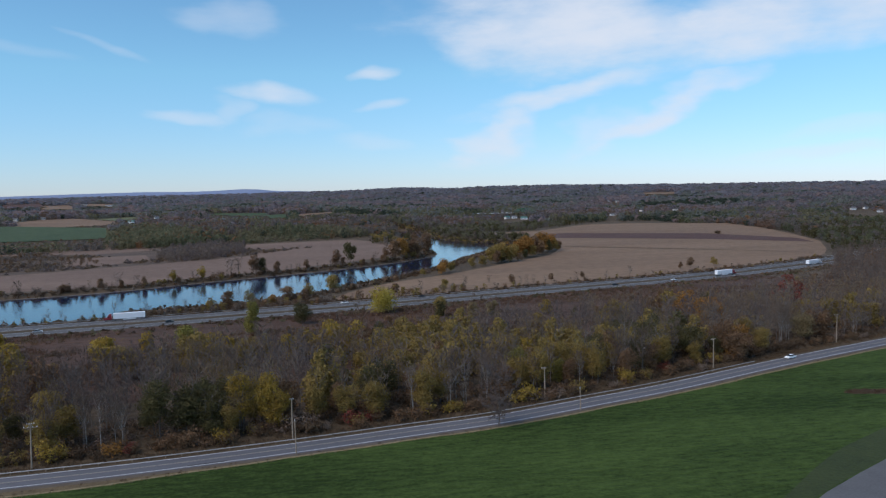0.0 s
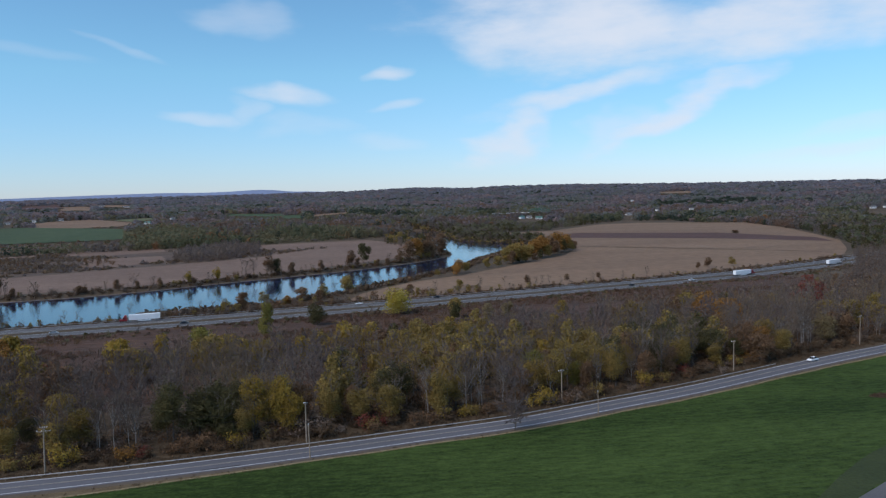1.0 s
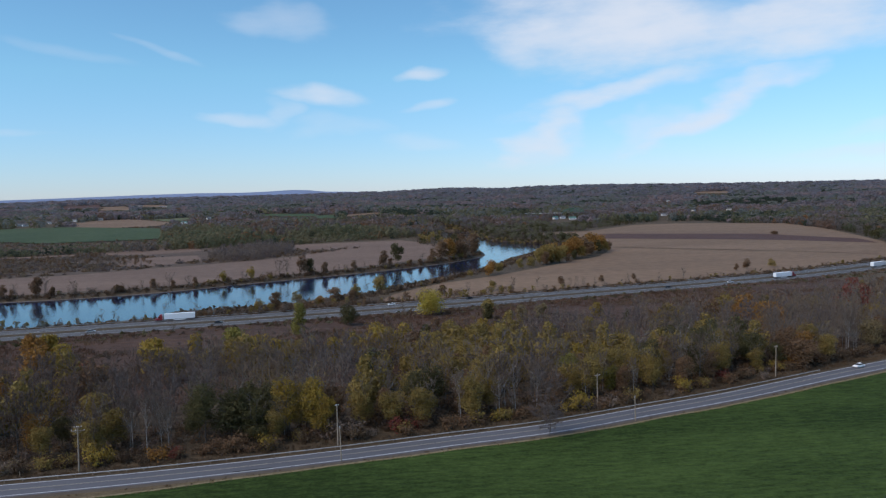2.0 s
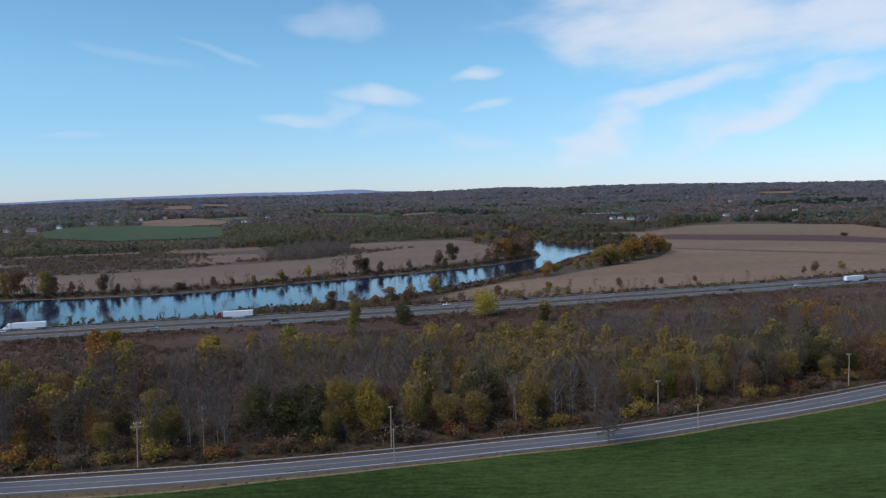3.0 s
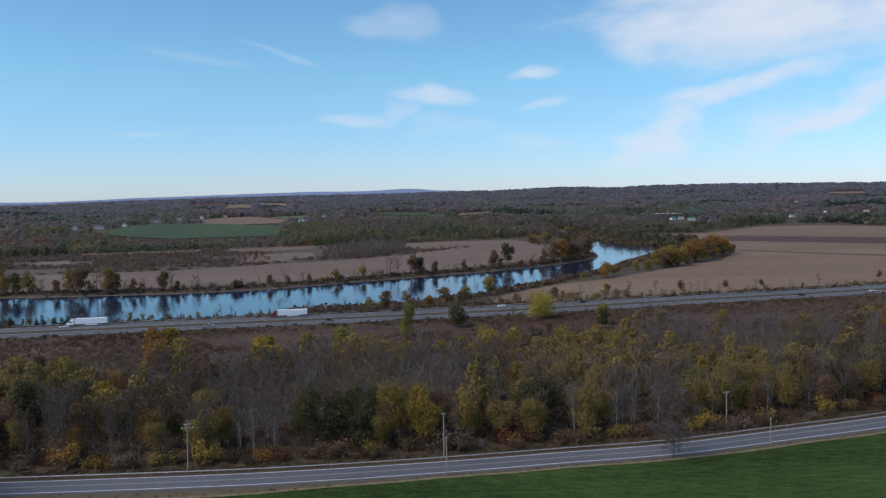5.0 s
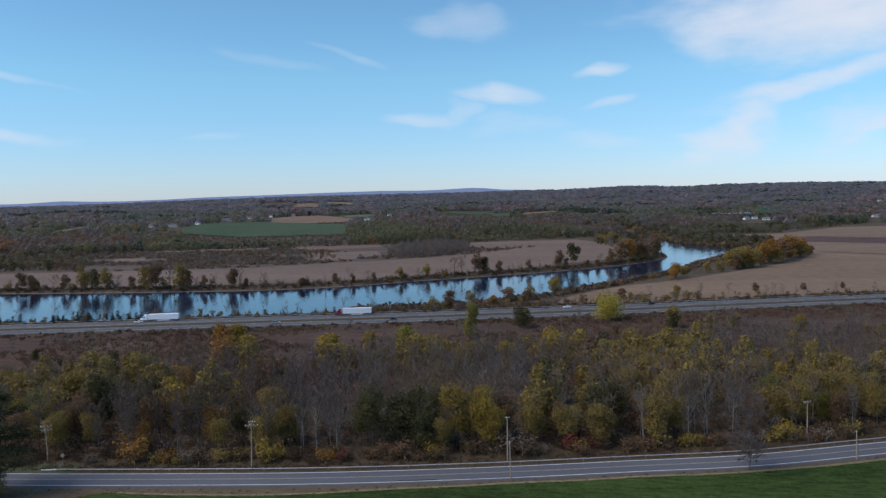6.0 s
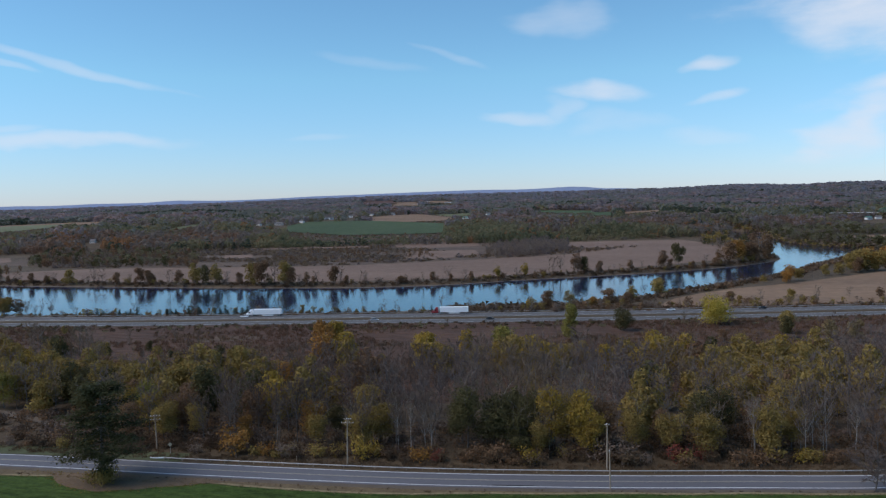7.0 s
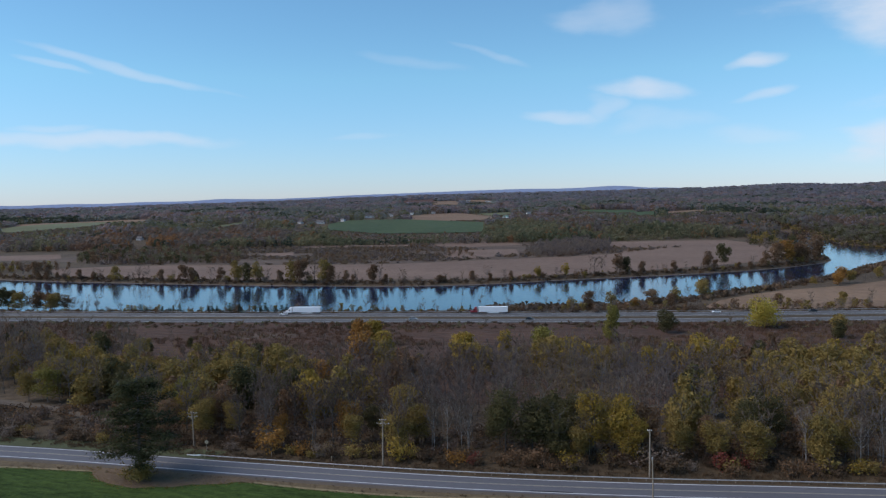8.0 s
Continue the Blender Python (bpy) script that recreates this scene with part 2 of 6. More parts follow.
# Aerial haze put into the ridge's own colour: blue instead of woodland brown
M_RIDGE = material("haze_blue_wooded_ridge", (0.2, 0.26, 0.4), (0.25, 0.31, 0.45), 0.004, 0.03, 1.0, 0.0, contrast=0.2)

M_WATER = bpy.data.materials.new("river_water")
M_WATER.use_nodes = True
_n, _l = M_WATER.node_tree.nodes, M_WATER.node_tree.links
_b = _n["Principled BSDF"]
_b.inputs["Base Color"].default_value = (0.005, 0.014, 0.046, 1)
_b.inputs["Roughness"].default_value, _b.inputs["IOR"].default_value = 0.04, 1.38
_c = _n.new("ShaderNodeTexCoord")
_w = _n.new("ShaderNodeTexNoise")
_w.inputs["Scale"].default_value, _w.inputs["Detail"].default_value = 0.5, 4
_k = _n.new("ShaderNodeBump")
_k.inputs["Strength"].default_value, _k.inputs["Distance"].default_value = 0.32, 0.2
_l.new(_c.outputs["Object"], _w.inputs["Vector"])
_l.new(_w.outputs[0], _k.inputs["Height"])
_l.new(_k.outputs[0], _b.inputs["Normal"])

# kind of foliage: dark and light tones
TONES = {
    "bare": ((0.13, 0.095, 0.072), (0.275, 0.208, 0.165)),
    "bare_dark": ((0.102, 0.07, 0.054), (0.22, 0.16, 0.127)),
    "bare_warm": ((0.142, 0.098, 0.062), (0.285, 0.205, 0.135)),
    "bare_mauve": ((0.108, 0.082, 0.073), (0.22, 0.173, 0.156)),
    "olive": ((0.167, 0.117, 0.037), (0.358, 0.253, 0.081)),
    "yellow": ((0.215, 0.142, 0.03), (0.42, 0.288, 0.06)),
    "green": ((0.054, 0.049, 0.021), (0.13, 0.113, 0.048)),
    "rust": ((0.128, 0.074, 0.042), (0.26, 0.16, 0.092)),
    "orange": ((0.227, 0.108, 0.03), (0.432, 0.227, 0.063)),
    "red": ((0.15, 0.04, 0.033), (0.28, 0.09, 0.062)),
    "pine": ((0.032, 0.035, 0.016), (0.088, 0.089, 0.038)),
    "gold": ((0.27, 0.2, 0.035), (0.5, 0.39, 0.075)),
    "marsh": ((0.085, 0.048, 0.032), (0.196, 0.111, 0.071)),
    "scrub": ((0.066, 0.042, 0.027), (0.135, 0.09, 0.056)),
    "reed": ((0.101, 0.067, 0.041), (0.19, 0.129, 0.078)),
    # Distance haze painted into leaf colours: slight in hill, stronger in far and haze
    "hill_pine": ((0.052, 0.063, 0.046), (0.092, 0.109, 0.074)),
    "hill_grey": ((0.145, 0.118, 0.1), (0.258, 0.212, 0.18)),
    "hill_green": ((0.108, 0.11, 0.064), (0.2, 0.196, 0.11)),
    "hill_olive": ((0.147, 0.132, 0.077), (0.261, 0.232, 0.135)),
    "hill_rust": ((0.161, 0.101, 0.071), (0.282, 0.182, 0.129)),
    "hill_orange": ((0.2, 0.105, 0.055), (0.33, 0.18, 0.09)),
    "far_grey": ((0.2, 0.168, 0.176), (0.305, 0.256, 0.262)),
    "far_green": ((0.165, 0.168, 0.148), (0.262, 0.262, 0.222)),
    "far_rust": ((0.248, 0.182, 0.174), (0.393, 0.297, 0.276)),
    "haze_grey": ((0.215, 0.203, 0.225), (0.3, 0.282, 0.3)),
    "bright": ((0.149, 0.13, 0.033), (0.319, 0.275, 0.077)),
    "straw": ((0.17, 0.125, 0.06), (0.34, 0.26, 0.14)),
}
LEAF = {k: leaf_material(k + "_foliage", *v, "object") for k, v in TONES.items()}
LEAF_STUFF = {k: leaf_material(k + "_foliage_mass", *v, "island") for k, v in TONES.items()}


# ---- mesh helpers ----
def mesh_from(name, verts, faces, mats, which=None, smooth=False):
    """A mesh out of arrays; all faces have the same number of corners."""
    me = bpy.data.meshes.new(name)
    verts, faces = np.asarray(verts, np.float32), np.asarray(faces, np.int32)
    me.vertices.add(len(verts))
    me.vertices.foreach_set("co", verts.ravel())
    k = faces.shape[1]
    me.loops.add(faces.size)
    me.loops.foreach_set("vertex_index", faces.ravel())
    me.polygons.add(len(faces))
    me.polygons.foreach_set("loop_start", np.arange(0, faces.size, k, dtype=np.int32))
    me.polygons.foreach_set("loop_total", np.full(len(faces), k, np.int32))
    for m in mats if isinstance(mats, (list, tuple)) else [mats]:
        me.materials.append(m)
    if which is not None:
        me.polygons.foreach_set("material_index", np.asarray(which, np.int32))
    me.polygons.foreach_set("use_smooth", np.full(len(faces), smooth, bool))
    me.update(calc_edges=True)
    return me


def part(name, bm, mat, parent, label=""):
    me = bpy.data.meshes.new(name)
    bm.to_mesh(me)
    bm.free()
    me.materials.append(mat)
    ob = new(name, me)
    ob.parent = parent
    return tagged(ob, label) if label else ob


def box(bm, x0, x1, y0, y1, z0, z1, taper=0.0):
    """A box whose top is drawn in by taper on every side."""
    vs = [bm.verts.new(p) for p in ((x0, y0, z0), (x1, y0, z0), (x1, y1, z0), (x0, y1, z0), (x0 + taper, y0 + taper, z1), (x1 - taper, y0 + taper, z1), (x1 - taper, y1 - taper, z1), (x0 + taper, y1 - taper, z1))]
    for f in ((3, 2, 1, 0), (4, 5, 6, 7), (0, 1, 5, 4), (1, 2, 6, 5), (2, 3, 7, 6), (3, 0, 4, 7)):
        bm.faces.new([vs[i] for i in f])


def bevelled(bm, width, segments=2):
    bmesh.ops.bevel(bm, geom=list(bm.edges), offset=width, segments=segments, affect="EDGES", profile=0.5)
    return bm


def tube(bm, p, q, r0, r1, sides=8):
    p, q = Vector(p), Vector(q)
    turn = (q - p).to_track_quat("Z", "Y").to_matrix().to_4x4()
    got = bmesh.ops.create_cone(bm, cap_ends=True, segments=sides, radius1=r0, radius2=r1, depth=(q - p).length)
    bmesh.ops.transform(bm, matrix=Matrix.Translation((p + q) / 2) @ turn, verts=got["verts"])


def smooth_line(points, step):
    """Points along a Catmull-Rom curve through the given ones."""
    p = np.array(points, float)
    p = np.vstack([2 * p[0] - p[1], p, 2 * p[-1] - p[-2]])
    out = []
    for a, b, c, d in zip(p, p[1:], p[2:], p[3:]):
        n = max(2, int(np.linalg.norm(c - b) / step))
        t = (np.arange(n) / n)[:, None]
        out.append(0.5 * (2 * b + (c - a) * t + (2 * a - 5 * b + 4 * c - d) * t**2 + (3 * b - a - 3 * c + d) * t**3))
    return np.vstack(out + [p[-2:-1]])


def sideways(line):
    d = np.gradient(line, axis=0)
    d /= np.linalg.norm(d, axis=1, keepdims=True)
    return np.stack([-d[:, 1], d[:, 0]], -1)


def ribbon(line, offs, zs):
    """Strip along a line: offsets to its left and a height for each; returns arrays."""
    side = sideways(line)
    v = np.concatenate([np.c_[line + side * o, np.full(len(line), z)] for o, z in zip(offs, zs)])
    n, f = len(line), []
    i = np.arange(n - 1)
    for k in range(len(offs) - 1):
        a, b = k * n + i, (k + 1) * n + i
        f.append(np.c_[b, b + 1, a + 1, a][:, ::1])
    return v, np.vstack(f)


def inside(poly, x, y):
    poly = np.asarray(poly, float)
    x, y = np.asarray(x, float), np.asarray(y, float)
    odd = np.zeros(x.shape, bool)
    for (x0, y0), (x1, y1) in zip(poly, np.roll(poly, -1, 0)):
        hit = ((y0 > y) != (y1 > y)) & (x < (x1 - x0) * (y - y0) / (y1 - y0 + 1e-12) + x0)
        odd ^= hit
    return odd


def edge_distance(poly, x, y):
    """Distance to a closed outline, below zero inside it."""
    poly = np.asarray(poly, float)
    best = np.full(np.shape(x), 1e9)
    for (x0, y0), (x1, y1) in zip(poly, np.roll(poly, -1, 0)):
        dx, dy = x1 - x0, y1 - y0
        t = np.clip(((x - x0) * dx + (y - y0) * dy) / (dx * dx + dy * dy + 1e-9), 0, 1)
        best = np.minimum(best, np.hypot(x - x0 - t * dx, y - y0 - t * dy))
    return np.where(inside(poly, x, y), -best, best)


def step(a, b, v):
    t = np.clip((v - a) / (b - a), 0, 1)
    return t * t * (3 - 2 * t)


def waves(x, y, scale, seed):
    """Cheap smooth noise, about -1 to 1."""
    g = np.random.default_rng(seed)
    out = 0
    for k in range(7):
        a, p, s = g.uniform(0, 6.28), g.uniform(0, 6.28), scale * g.uniform(0.6, 1.6)
        out = out + np.sin((x * math.cos(a) + y * math.sin(a)) / s * 2 + p)
    return out / 3.2


# ---- plan of the place ----
ROAD = smooth_line([(-900, 80), (-500, 124), (-300, 149), (-174, 162.4), (-140, 165.4), (-106, 167.4), (-64, 170.7), (-37, 173.9), (-6, 179.0), (20, 184.2), (50, 190.3), (80, 200.0), (114, 211.5), (165, 232), (226, 254), (400, 315), (700, 418), (1200, 588)], 4)
HIGHWAY = smooth_line([(-1400, 184), (-800, 284), (-400, 357), (-280, 376), (-150, 400.5), (-80, 413.5), (25, 436), (120, 461), (285, 507), (420, 564), (560, 640), (760, 768), (1100, 1005), (1600, 1380)], 6)
BANK_FAR = [(-1500, 720), (-1100, 640), (-800, 585), (-637, 563), (-553, 553), (-427, 551), (-317, 553), (-219, 562), (-154, 583), (-93, 622), (-30, 659), (20, 690), (79, 739), (118, 786), (137, 828), (136, 880), (126, 950), (120, 1030), (124, 1100), (142, 1255), (150, 1340), (100, 1500)]
BANK_NEAR = [(140, 1500), (190, 1340), (188, 1255), (187, 1100), (205, 1040), (238, 985), (270, 960), (300, 935), (270, 893), (215, 850), (182, 802), (150, 745), (128, 700), (104, 655), (80, 620), (55, 583), (28, 550), (-5, 507), (-37, 480), (-72, 466), (-110, 452), (-200, 424), (-312, 406), (-402, 392), (-600, 352), (-800, 318), (-1100, 268), (-1500, 205)]
RIVER = np.vstack([smooth_line(BANK_FAR, 12), smooth_line(BANK_NEAR, 12)])
FLOODPLAIN_X = [-3000, -1500, -900, -600, -300, -100, 100, 200, 330, 450, 800, 1100, 1600, 3000]
FLOODPLAIN_Y = [700, 760, 860, 950, 1040, 1090, 1180, 1330, 1420, 1480, 1450, 1250, 1250, 1300]
SKYLINE_A = [-180, -60, -48, -43, -38, -32, -25, -19, -13, -5, -2, 2, 7, 10.5, 13, 19, 27, 35, 40, 60, 180]
SKYLINE_E = [0.0, 0.0, -0.1, -0.08, 0.0, 0.06, 0.23, 0.33, 0.38, 0.38, 0.42, 0.44, 0.6, 0.45, 0.55, 0.54, 0.4, 0.33, 0.28, 0.2, 0.0]


def road_y(x):
    return np.interp(x, ROAD[:, 0], ROAD[:, 1])


def highway_y(x):
    return np.interp(x, HIGHWAY[:, 0], HIGHWAY[:, 1])


def land(x, y):
    """Height of the ground."""
    x, y = np.asarray(x, float), np.asarray(y, float)
    u = y - road_y(x)
    z = 3.0 - 2.1 * step(22, 95, u)
    z = z - 0.8 * step(18, 40, y - highway_y(x))
    beyond = np.maximum.reduce([y - np.interp(x, FLOODPLAIN_X, FLOODPLAIN_Y), (-x - 1700) * 0.6, (x - 1400) * 0.6])
    rise = np.interp(beyond, [0, 120, 300, 600, 1200, 2500, 5000], [0, 6, 14, 22, 31, 44, 70])
    rise = rise + step(50, 600, beyond) * (5 * waves(x, y, 420, 3) + 2.5 * waves(x, y, 170, 4))
    r, az = np.hypot(x, y), np.degrees(np.arctan2(x, y))
    crest = 67 + r * np.tan(np.radians(np.interp(az, SKYLINE_A, SKYLINE_E))) - 20
    far = step(2600, 4300, r) * (y > -400)
    z = z + rise * (1 - far) + far * (crest - z)
    d = edge_distance(RIVER, x, y)
    bank = step(0, 7, d)
    return np.where(d < 0, -2 - np.minimum(-d, 8) * 0.35, z * bank - 2 * (1 - bank))


def lines(lo, hi, a, b, fine, grow):
    """Grid lines, fine between a and b, ever wider outside."""
    mid = list(np.arange(a, b + fine, fine))
    s, v = fine, mid[-1]
    while v < hi:
        s *= grow
        v += s
        mid.append(min(v, hi))
    s, v = fine, mid[0]
    while v > lo:
        s *= grow
        v -= s
        mid.insert(0, max(v, lo))
    return np.array(mid)


def patch(name, poly, lift, cell, mat, label, category="field", ys=None):
    """A sheet over the ground inside an outline that is simple along x."""
    poly = np.asarray(poly, float)
    y0, y1 = poly[:, 1].min() + 0.01, poly[:, 1].max() - 0.01
    ny = max(2, int((y1 - y0) / cell) + 1)
    cols = max(2, int((poly[:, 0].max() - poly[:, 0].min()) / cell) + 1)
    verts = []
    ys = np.linspace(y0, y1, ny) if ys is None else ys
    ny = len(ys)
    for y in ys:
        cuts = [(b[0] - a[0]) * (y - a[1]) / (b[1] - a[1]) + a[0] for a, b in zip(poly, np.roll(poly, -1, 0)) if (a[1] > y) != (b[1] > y)]
        xs = np.linspace(min(cuts), max(cuts), cols)
        verts.append(np.c_[xs, np.full(cols, y)])
    v = np.vstack(verts)
    v = np.c_[v, land(v[:, 0], v[:, 1]) + lift]
    i, j = np.meshgrid(np.arange(ny - 1), np.arange(cols - 1), indexing="ij")
    a = (i * cols + j).ravel()
    ob = new(name, mesh_from(name, v, np.c_[a, a + 1, a + cols + 1, a + cols], mat, smooth=True))
    return tagged(ob, label, category, kind="structure")


# ---- ground, water, roads ----
gx, gy = lines(-4900, 4900, -760, 480, 8.5, 1.1), lines(-2500, 4850, 380, 1300, 8.5, 1.1)
gxx, gyy = np.meshgrid(gx, gy)
gv = np.c_[gxx.ravel(), gyy.ravel(), land(gxx.ravel(), gyy.ravel())]
gi, gj = np.meshgrid(np.arange(len(gy) - 1), np.arange(len(gx) - 1), indexing="ij")
ga = (gi * len(gx) + gj).ravel()
ground = new("ground", mesh_from("ground", gv, np.c_[ga, ga + 1, ga + len(gx) + 1, ga + len(gx)], M_GROUND, smooth=True))
tagged(ground, "rough brown grass and leaf litter on the valley floor and hills", "ground", kind="structure")

wv = np.array([(-1500, 150, -2), (420, 150, -2), (420, 1520, -2), (-1500, 1520, -2)])
water = new("water", mesh_from("water", wv, [[0, 1, 2, 3]], M_WATER))
tagged(water, "calm blue river reflecting sky and bare trees", "river", kind="structure")


def strip(name, line, offs, zs, mat, parent=None, label="", category=""):
    ob = new(name, mesh_from(name, *ribbon(line, offs, zs), mat))
    if parent:
        ob.parent = parent
        return ob
    return tagged(ob, label, category, kind="structure")


road = strip("road", ROAD, (4.1, 4.0, 0, -4.2, -4.3), (2.9, 3.1, 3.16, 3.1, 2.9), M_ASPHALT, None, "grey two-lane asphalt road with worn white edge lines", "road")
for off in (3.5, -3.5):
    strip("edge_line", ROAD, (off + 0.16, off - 0.16), (3.145, 3.145), M_PAINT, road)
for off in (0.16, -0.16):
    strip("center_line", ROAD, (off + 0.08, off - 0.08), (3.17, 3.17), M_YELLOW, road)
# This strip's dark colour holds the rail's shadow as well as weeds
strip("gravel_shoulder", ROAD, (5.6, 4.1), (3.04, 3.06), M_WEEDS, None, "weedy shoulder under the guard rail, darkened with the rail's painted shadow", "road shoulder")
strip("gravel_shoulder", ROAD, (-4.3, -6.0), (3.06, 3.05), M_GRAVEL, None, "brown gravel shoulder along the asphalt road", "road shoulder")
i0, i1 = [int(np.argmin(np.abs(ROAD[:, 0] - v))) for v in (-33, -17)]
strip("tar_patch", smooth_line(ROAD[i0:i1], 2), (-2.75, -3.2), (3.146, 3.142), M_RUBBER, road)
for x, off, long, wide in ((-99, 0.9, 1.6, 0.9), (-112, -0.4, 2.6, 0.5), (-105, 0.6, 1.8, 0.5), (-160, -2.4, 1.4, 0.6), (13, 1.2, 4.0, 0.35), (17, -0.8, 5.0, 0.35), (26, 2.2, 3.0, 0.4), (9, -1.4, 6.0, 0.3), (40, 2.0, 5.0, 0.3), (-88, -1.6, 1.2, 0.5), (62, 2.4, 2.5, 0.4), (-70, -1.2, 1.6, 0.5), (-46, 1.5, 2.4, 0.3), (-140, 1.4, 2.2, 0.4)):
    i0 = int(np.argmin(np.abs(ROAD[:, 0] - x)))
    mid = ROAD[i0] + (ROAD[i0 + 1] - ROAD[i0]) * 0.3
    way = (ROAD[i0 + 1] - ROAD[i0]) / np.linalg.norm(ROAD[i0 + 1] - ROAD[i0])
    strip("tar_patch", np.array([mid + way * q * long / 2 for q in (-1, -0.4, 0.4, 1)]), (off + wide / 2, off, off - wide / 2), (3.168, 3.172, 3.168), M_DRIVE, road)
for off in (10.5, -10.5):
    hw = strip("highway", HIGHWAY, (off + 5.9, off + 5.7, off, off - 5.7, off - 5.9), (0.7, 1.02, 1.1, 1.02, 0.7), M_HIGHWAY, None, "pale grey two-lane highway carriageway with white lines", "highway")
    for lo in (4.0, -4.0):
        strip("edge_line", HIGHWAY, (off + lo + 0.12, off + lo - 0.12), (1.09, 1.09), M_PAINT, hw)

strip("median", HIGHWAY, (4.6, 0, -4.6), (0.95, 0.99, 0.95), M_WEEDS, None, "dark grass median between the highway carriageways", "median")

# ---- fields ----
FIELD_EDGE = np.interp(ROAD[:, :1], [-300, -165, -140, -104, -85, -66, -45, -28, 0, 60, 300], [11.5, 11, 9, 7.6, 8.6, 9.8, 8.6, 7.4, 6.8, 7, 7.4]) + 0.2 * np.sin(ROAD[:, :1] * 0.21) + 0.07 * np.sin(ROAD[:, :1] * 0.83)
GREEN = np.vstack([[(-700, -300), (900, -300), (900, 440)], (ROAD - sideways(ROAD) * FIELD_EDGE)[::-1][(ROAD[::-1, 0] < 700) & (ROAD[::-1, 0] > -700)]])
patch("green_field", GREEN, 0.06, 24, M_GREEN, "close-mown green hay field beside the asphalt road", ys=np.r_[np.linspace(-299.9, 128, 12), np.arange(130, 262, 0.6), np.linspace(264, 400, 30)])
MARSH_X = np.arange(-420, 331, 10.0)
MARSH = np.vstack([np.c_[MARSH_X, np.interp(MARSH_X, [-420, -120, 0, 170, 330], [270, 225, 255, 300, 400])], np.c_[MARSH_X, highway_y(MARSH_X) - 18][::-1]])
mv = np.c_[np.vstack([MARSH[: len(MARSH_X)] * (1 - t) + MARSH[len(MARSH_X) :][::-1] * t for t in np.linspace(0, 1, 14)])]
mi, mj = np.meshgrid(np.arange(13), np.arange(len(MARSH_X) - 1), indexing="ij")
ma = (mi * len(MARSH_X) + mj).ravel()
marsh = new("marsh", mesh_from("marsh", np.c_[mv, land(mv[:, 0], mv[:, 1]) + 0.07], np.c_[ma, ma + 1, ma + len(MARSH_X) + 1, ma + len(MARSH_X)], M_MARSH, smooth=True))
tagged(marsh, "reddish-brown marsh ground between woods and highway", "marsh", kind="structure")
TAN_RIGHT = [(8, 462), (60, 471), (110, 484), (160, 496), (231, 516), (320, 546), (400, 580), (483, 636), (529, 693), (600, 800), (651, 919), (720, 1100), (762, 1281), (611, 1405), (530, 1400), (438, 1291), (374, 1220), (240, 1200), (235, 1127), (262, 1060), (300, 1000), (312, 930), (292, 850), (268, 795), (240, 738), (205, 703), (150, 640), (112, 600), (92, 582), (62, 560), (40, 534), (18, 500)]
TAN_LEFT = [(-640, 640), (-560, 575), (-420, 572), (-300, 578), (-235, 588), (-150, 612), (-90, 655), (-31, 690), (20, 735), (80, 795), (108, 860), (105, 1000), (33, 1080), (-89, 1098), (-60, 990), (-75, 870), (-165, 805), (-290, 725), (-420, 705), (-560, 690)]
patch("stubble_field", TAN_RIGHT, 0.06, 14, M_STUBBLE, "tan harvested corn stubble field by the river bend")
patch("stubble_field", TAN_LEFT, 0.06, 12, M_GREY_STUBBLE, "tan harvested corn stubble field on the far river bank")


# ---- trees ----
def tubes(p0, p1, r0, r1, sides):
    """Open tapered tubes between points, as arrays of corners and quads."""
    d = p1 - p0
    d = d / (np.linalg.norm(d, axis=1, keepdims=True) + 1e-9)
    ref = np.where(np.abs(d[:, 2:3]) > 0.9, [[1.0, 0, 0]], [[0, 0, 1.0]])
    a = np.cross(d, ref)
    a /= np.linalg.norm(a, axis=1, keepdims=True)
    b = np.cross(d, a)
    v, f, n = [], [], len(p0)
    ang = np.arange(sides) * 2 * np.pi / sides
    for q, r in ((p0, r0), (p1, r1)):
        v.append(q[:, None] + r[:, None, None] * (np.cos(ang)[None, :, None] * a[:, None] + np.sin(ang)[None, :, None] * b[:, None]))
    v = np.concatenate(v, 1).reshape(-1, 3)
    base = (np.arange(n) * 2 * sides)[:, None]
    for k in range(sides):
        f.append(base + [k, (k + 1) % sides, sides + (k + 1) % sides, sides + k])
    return v, np.concatenate(f)


def cards(g, centre, size, normal=None, loose=0.7):
    """Small leaf-like triangles round the given centres, roughly facing the given way."""
    n = len(centre)
    w = g.normal(size=(n, 3)) if normal is None else normal + loose * g.normal(size=(n, 3))
    w /= np.linalg.norm(w, axis=1, keepdims=True) + 1e-9
    a = np.cross(w, g.normal(size=(n, 3)))
    a /= np.linalg.norm(a, axis=1, keepdims=True) + 1e-9
    b = np.cross(w, a)
    s = np.broadcast_to(size, (n,))[:, None] * g.uniform(0.65, 1.35, (n, 1))
    v = np.stack([centre + a * s, centre + (b * 0.87 - a * 0.5) * s, centre - (b * 0.87 + a * 0.5) * s], 1).reshape(-1, 3)
    return v, np.arange(3 * n).reshape(n, 3)


def thirds(f):
    """Quads split into triangles."""
    return f if f.shape[1] == 3 else np.concatenate([f[:, [0, 1, 2]], f[:, [0, 2, 3]]])


def join(pieces):
    v, f, k = [], [], 0
    for pv, pf in pieces:
        v.append(pv)
        f.append(pf + k)
        k += len(pv)
    return np.concatenate(v), np.concatenate(f)


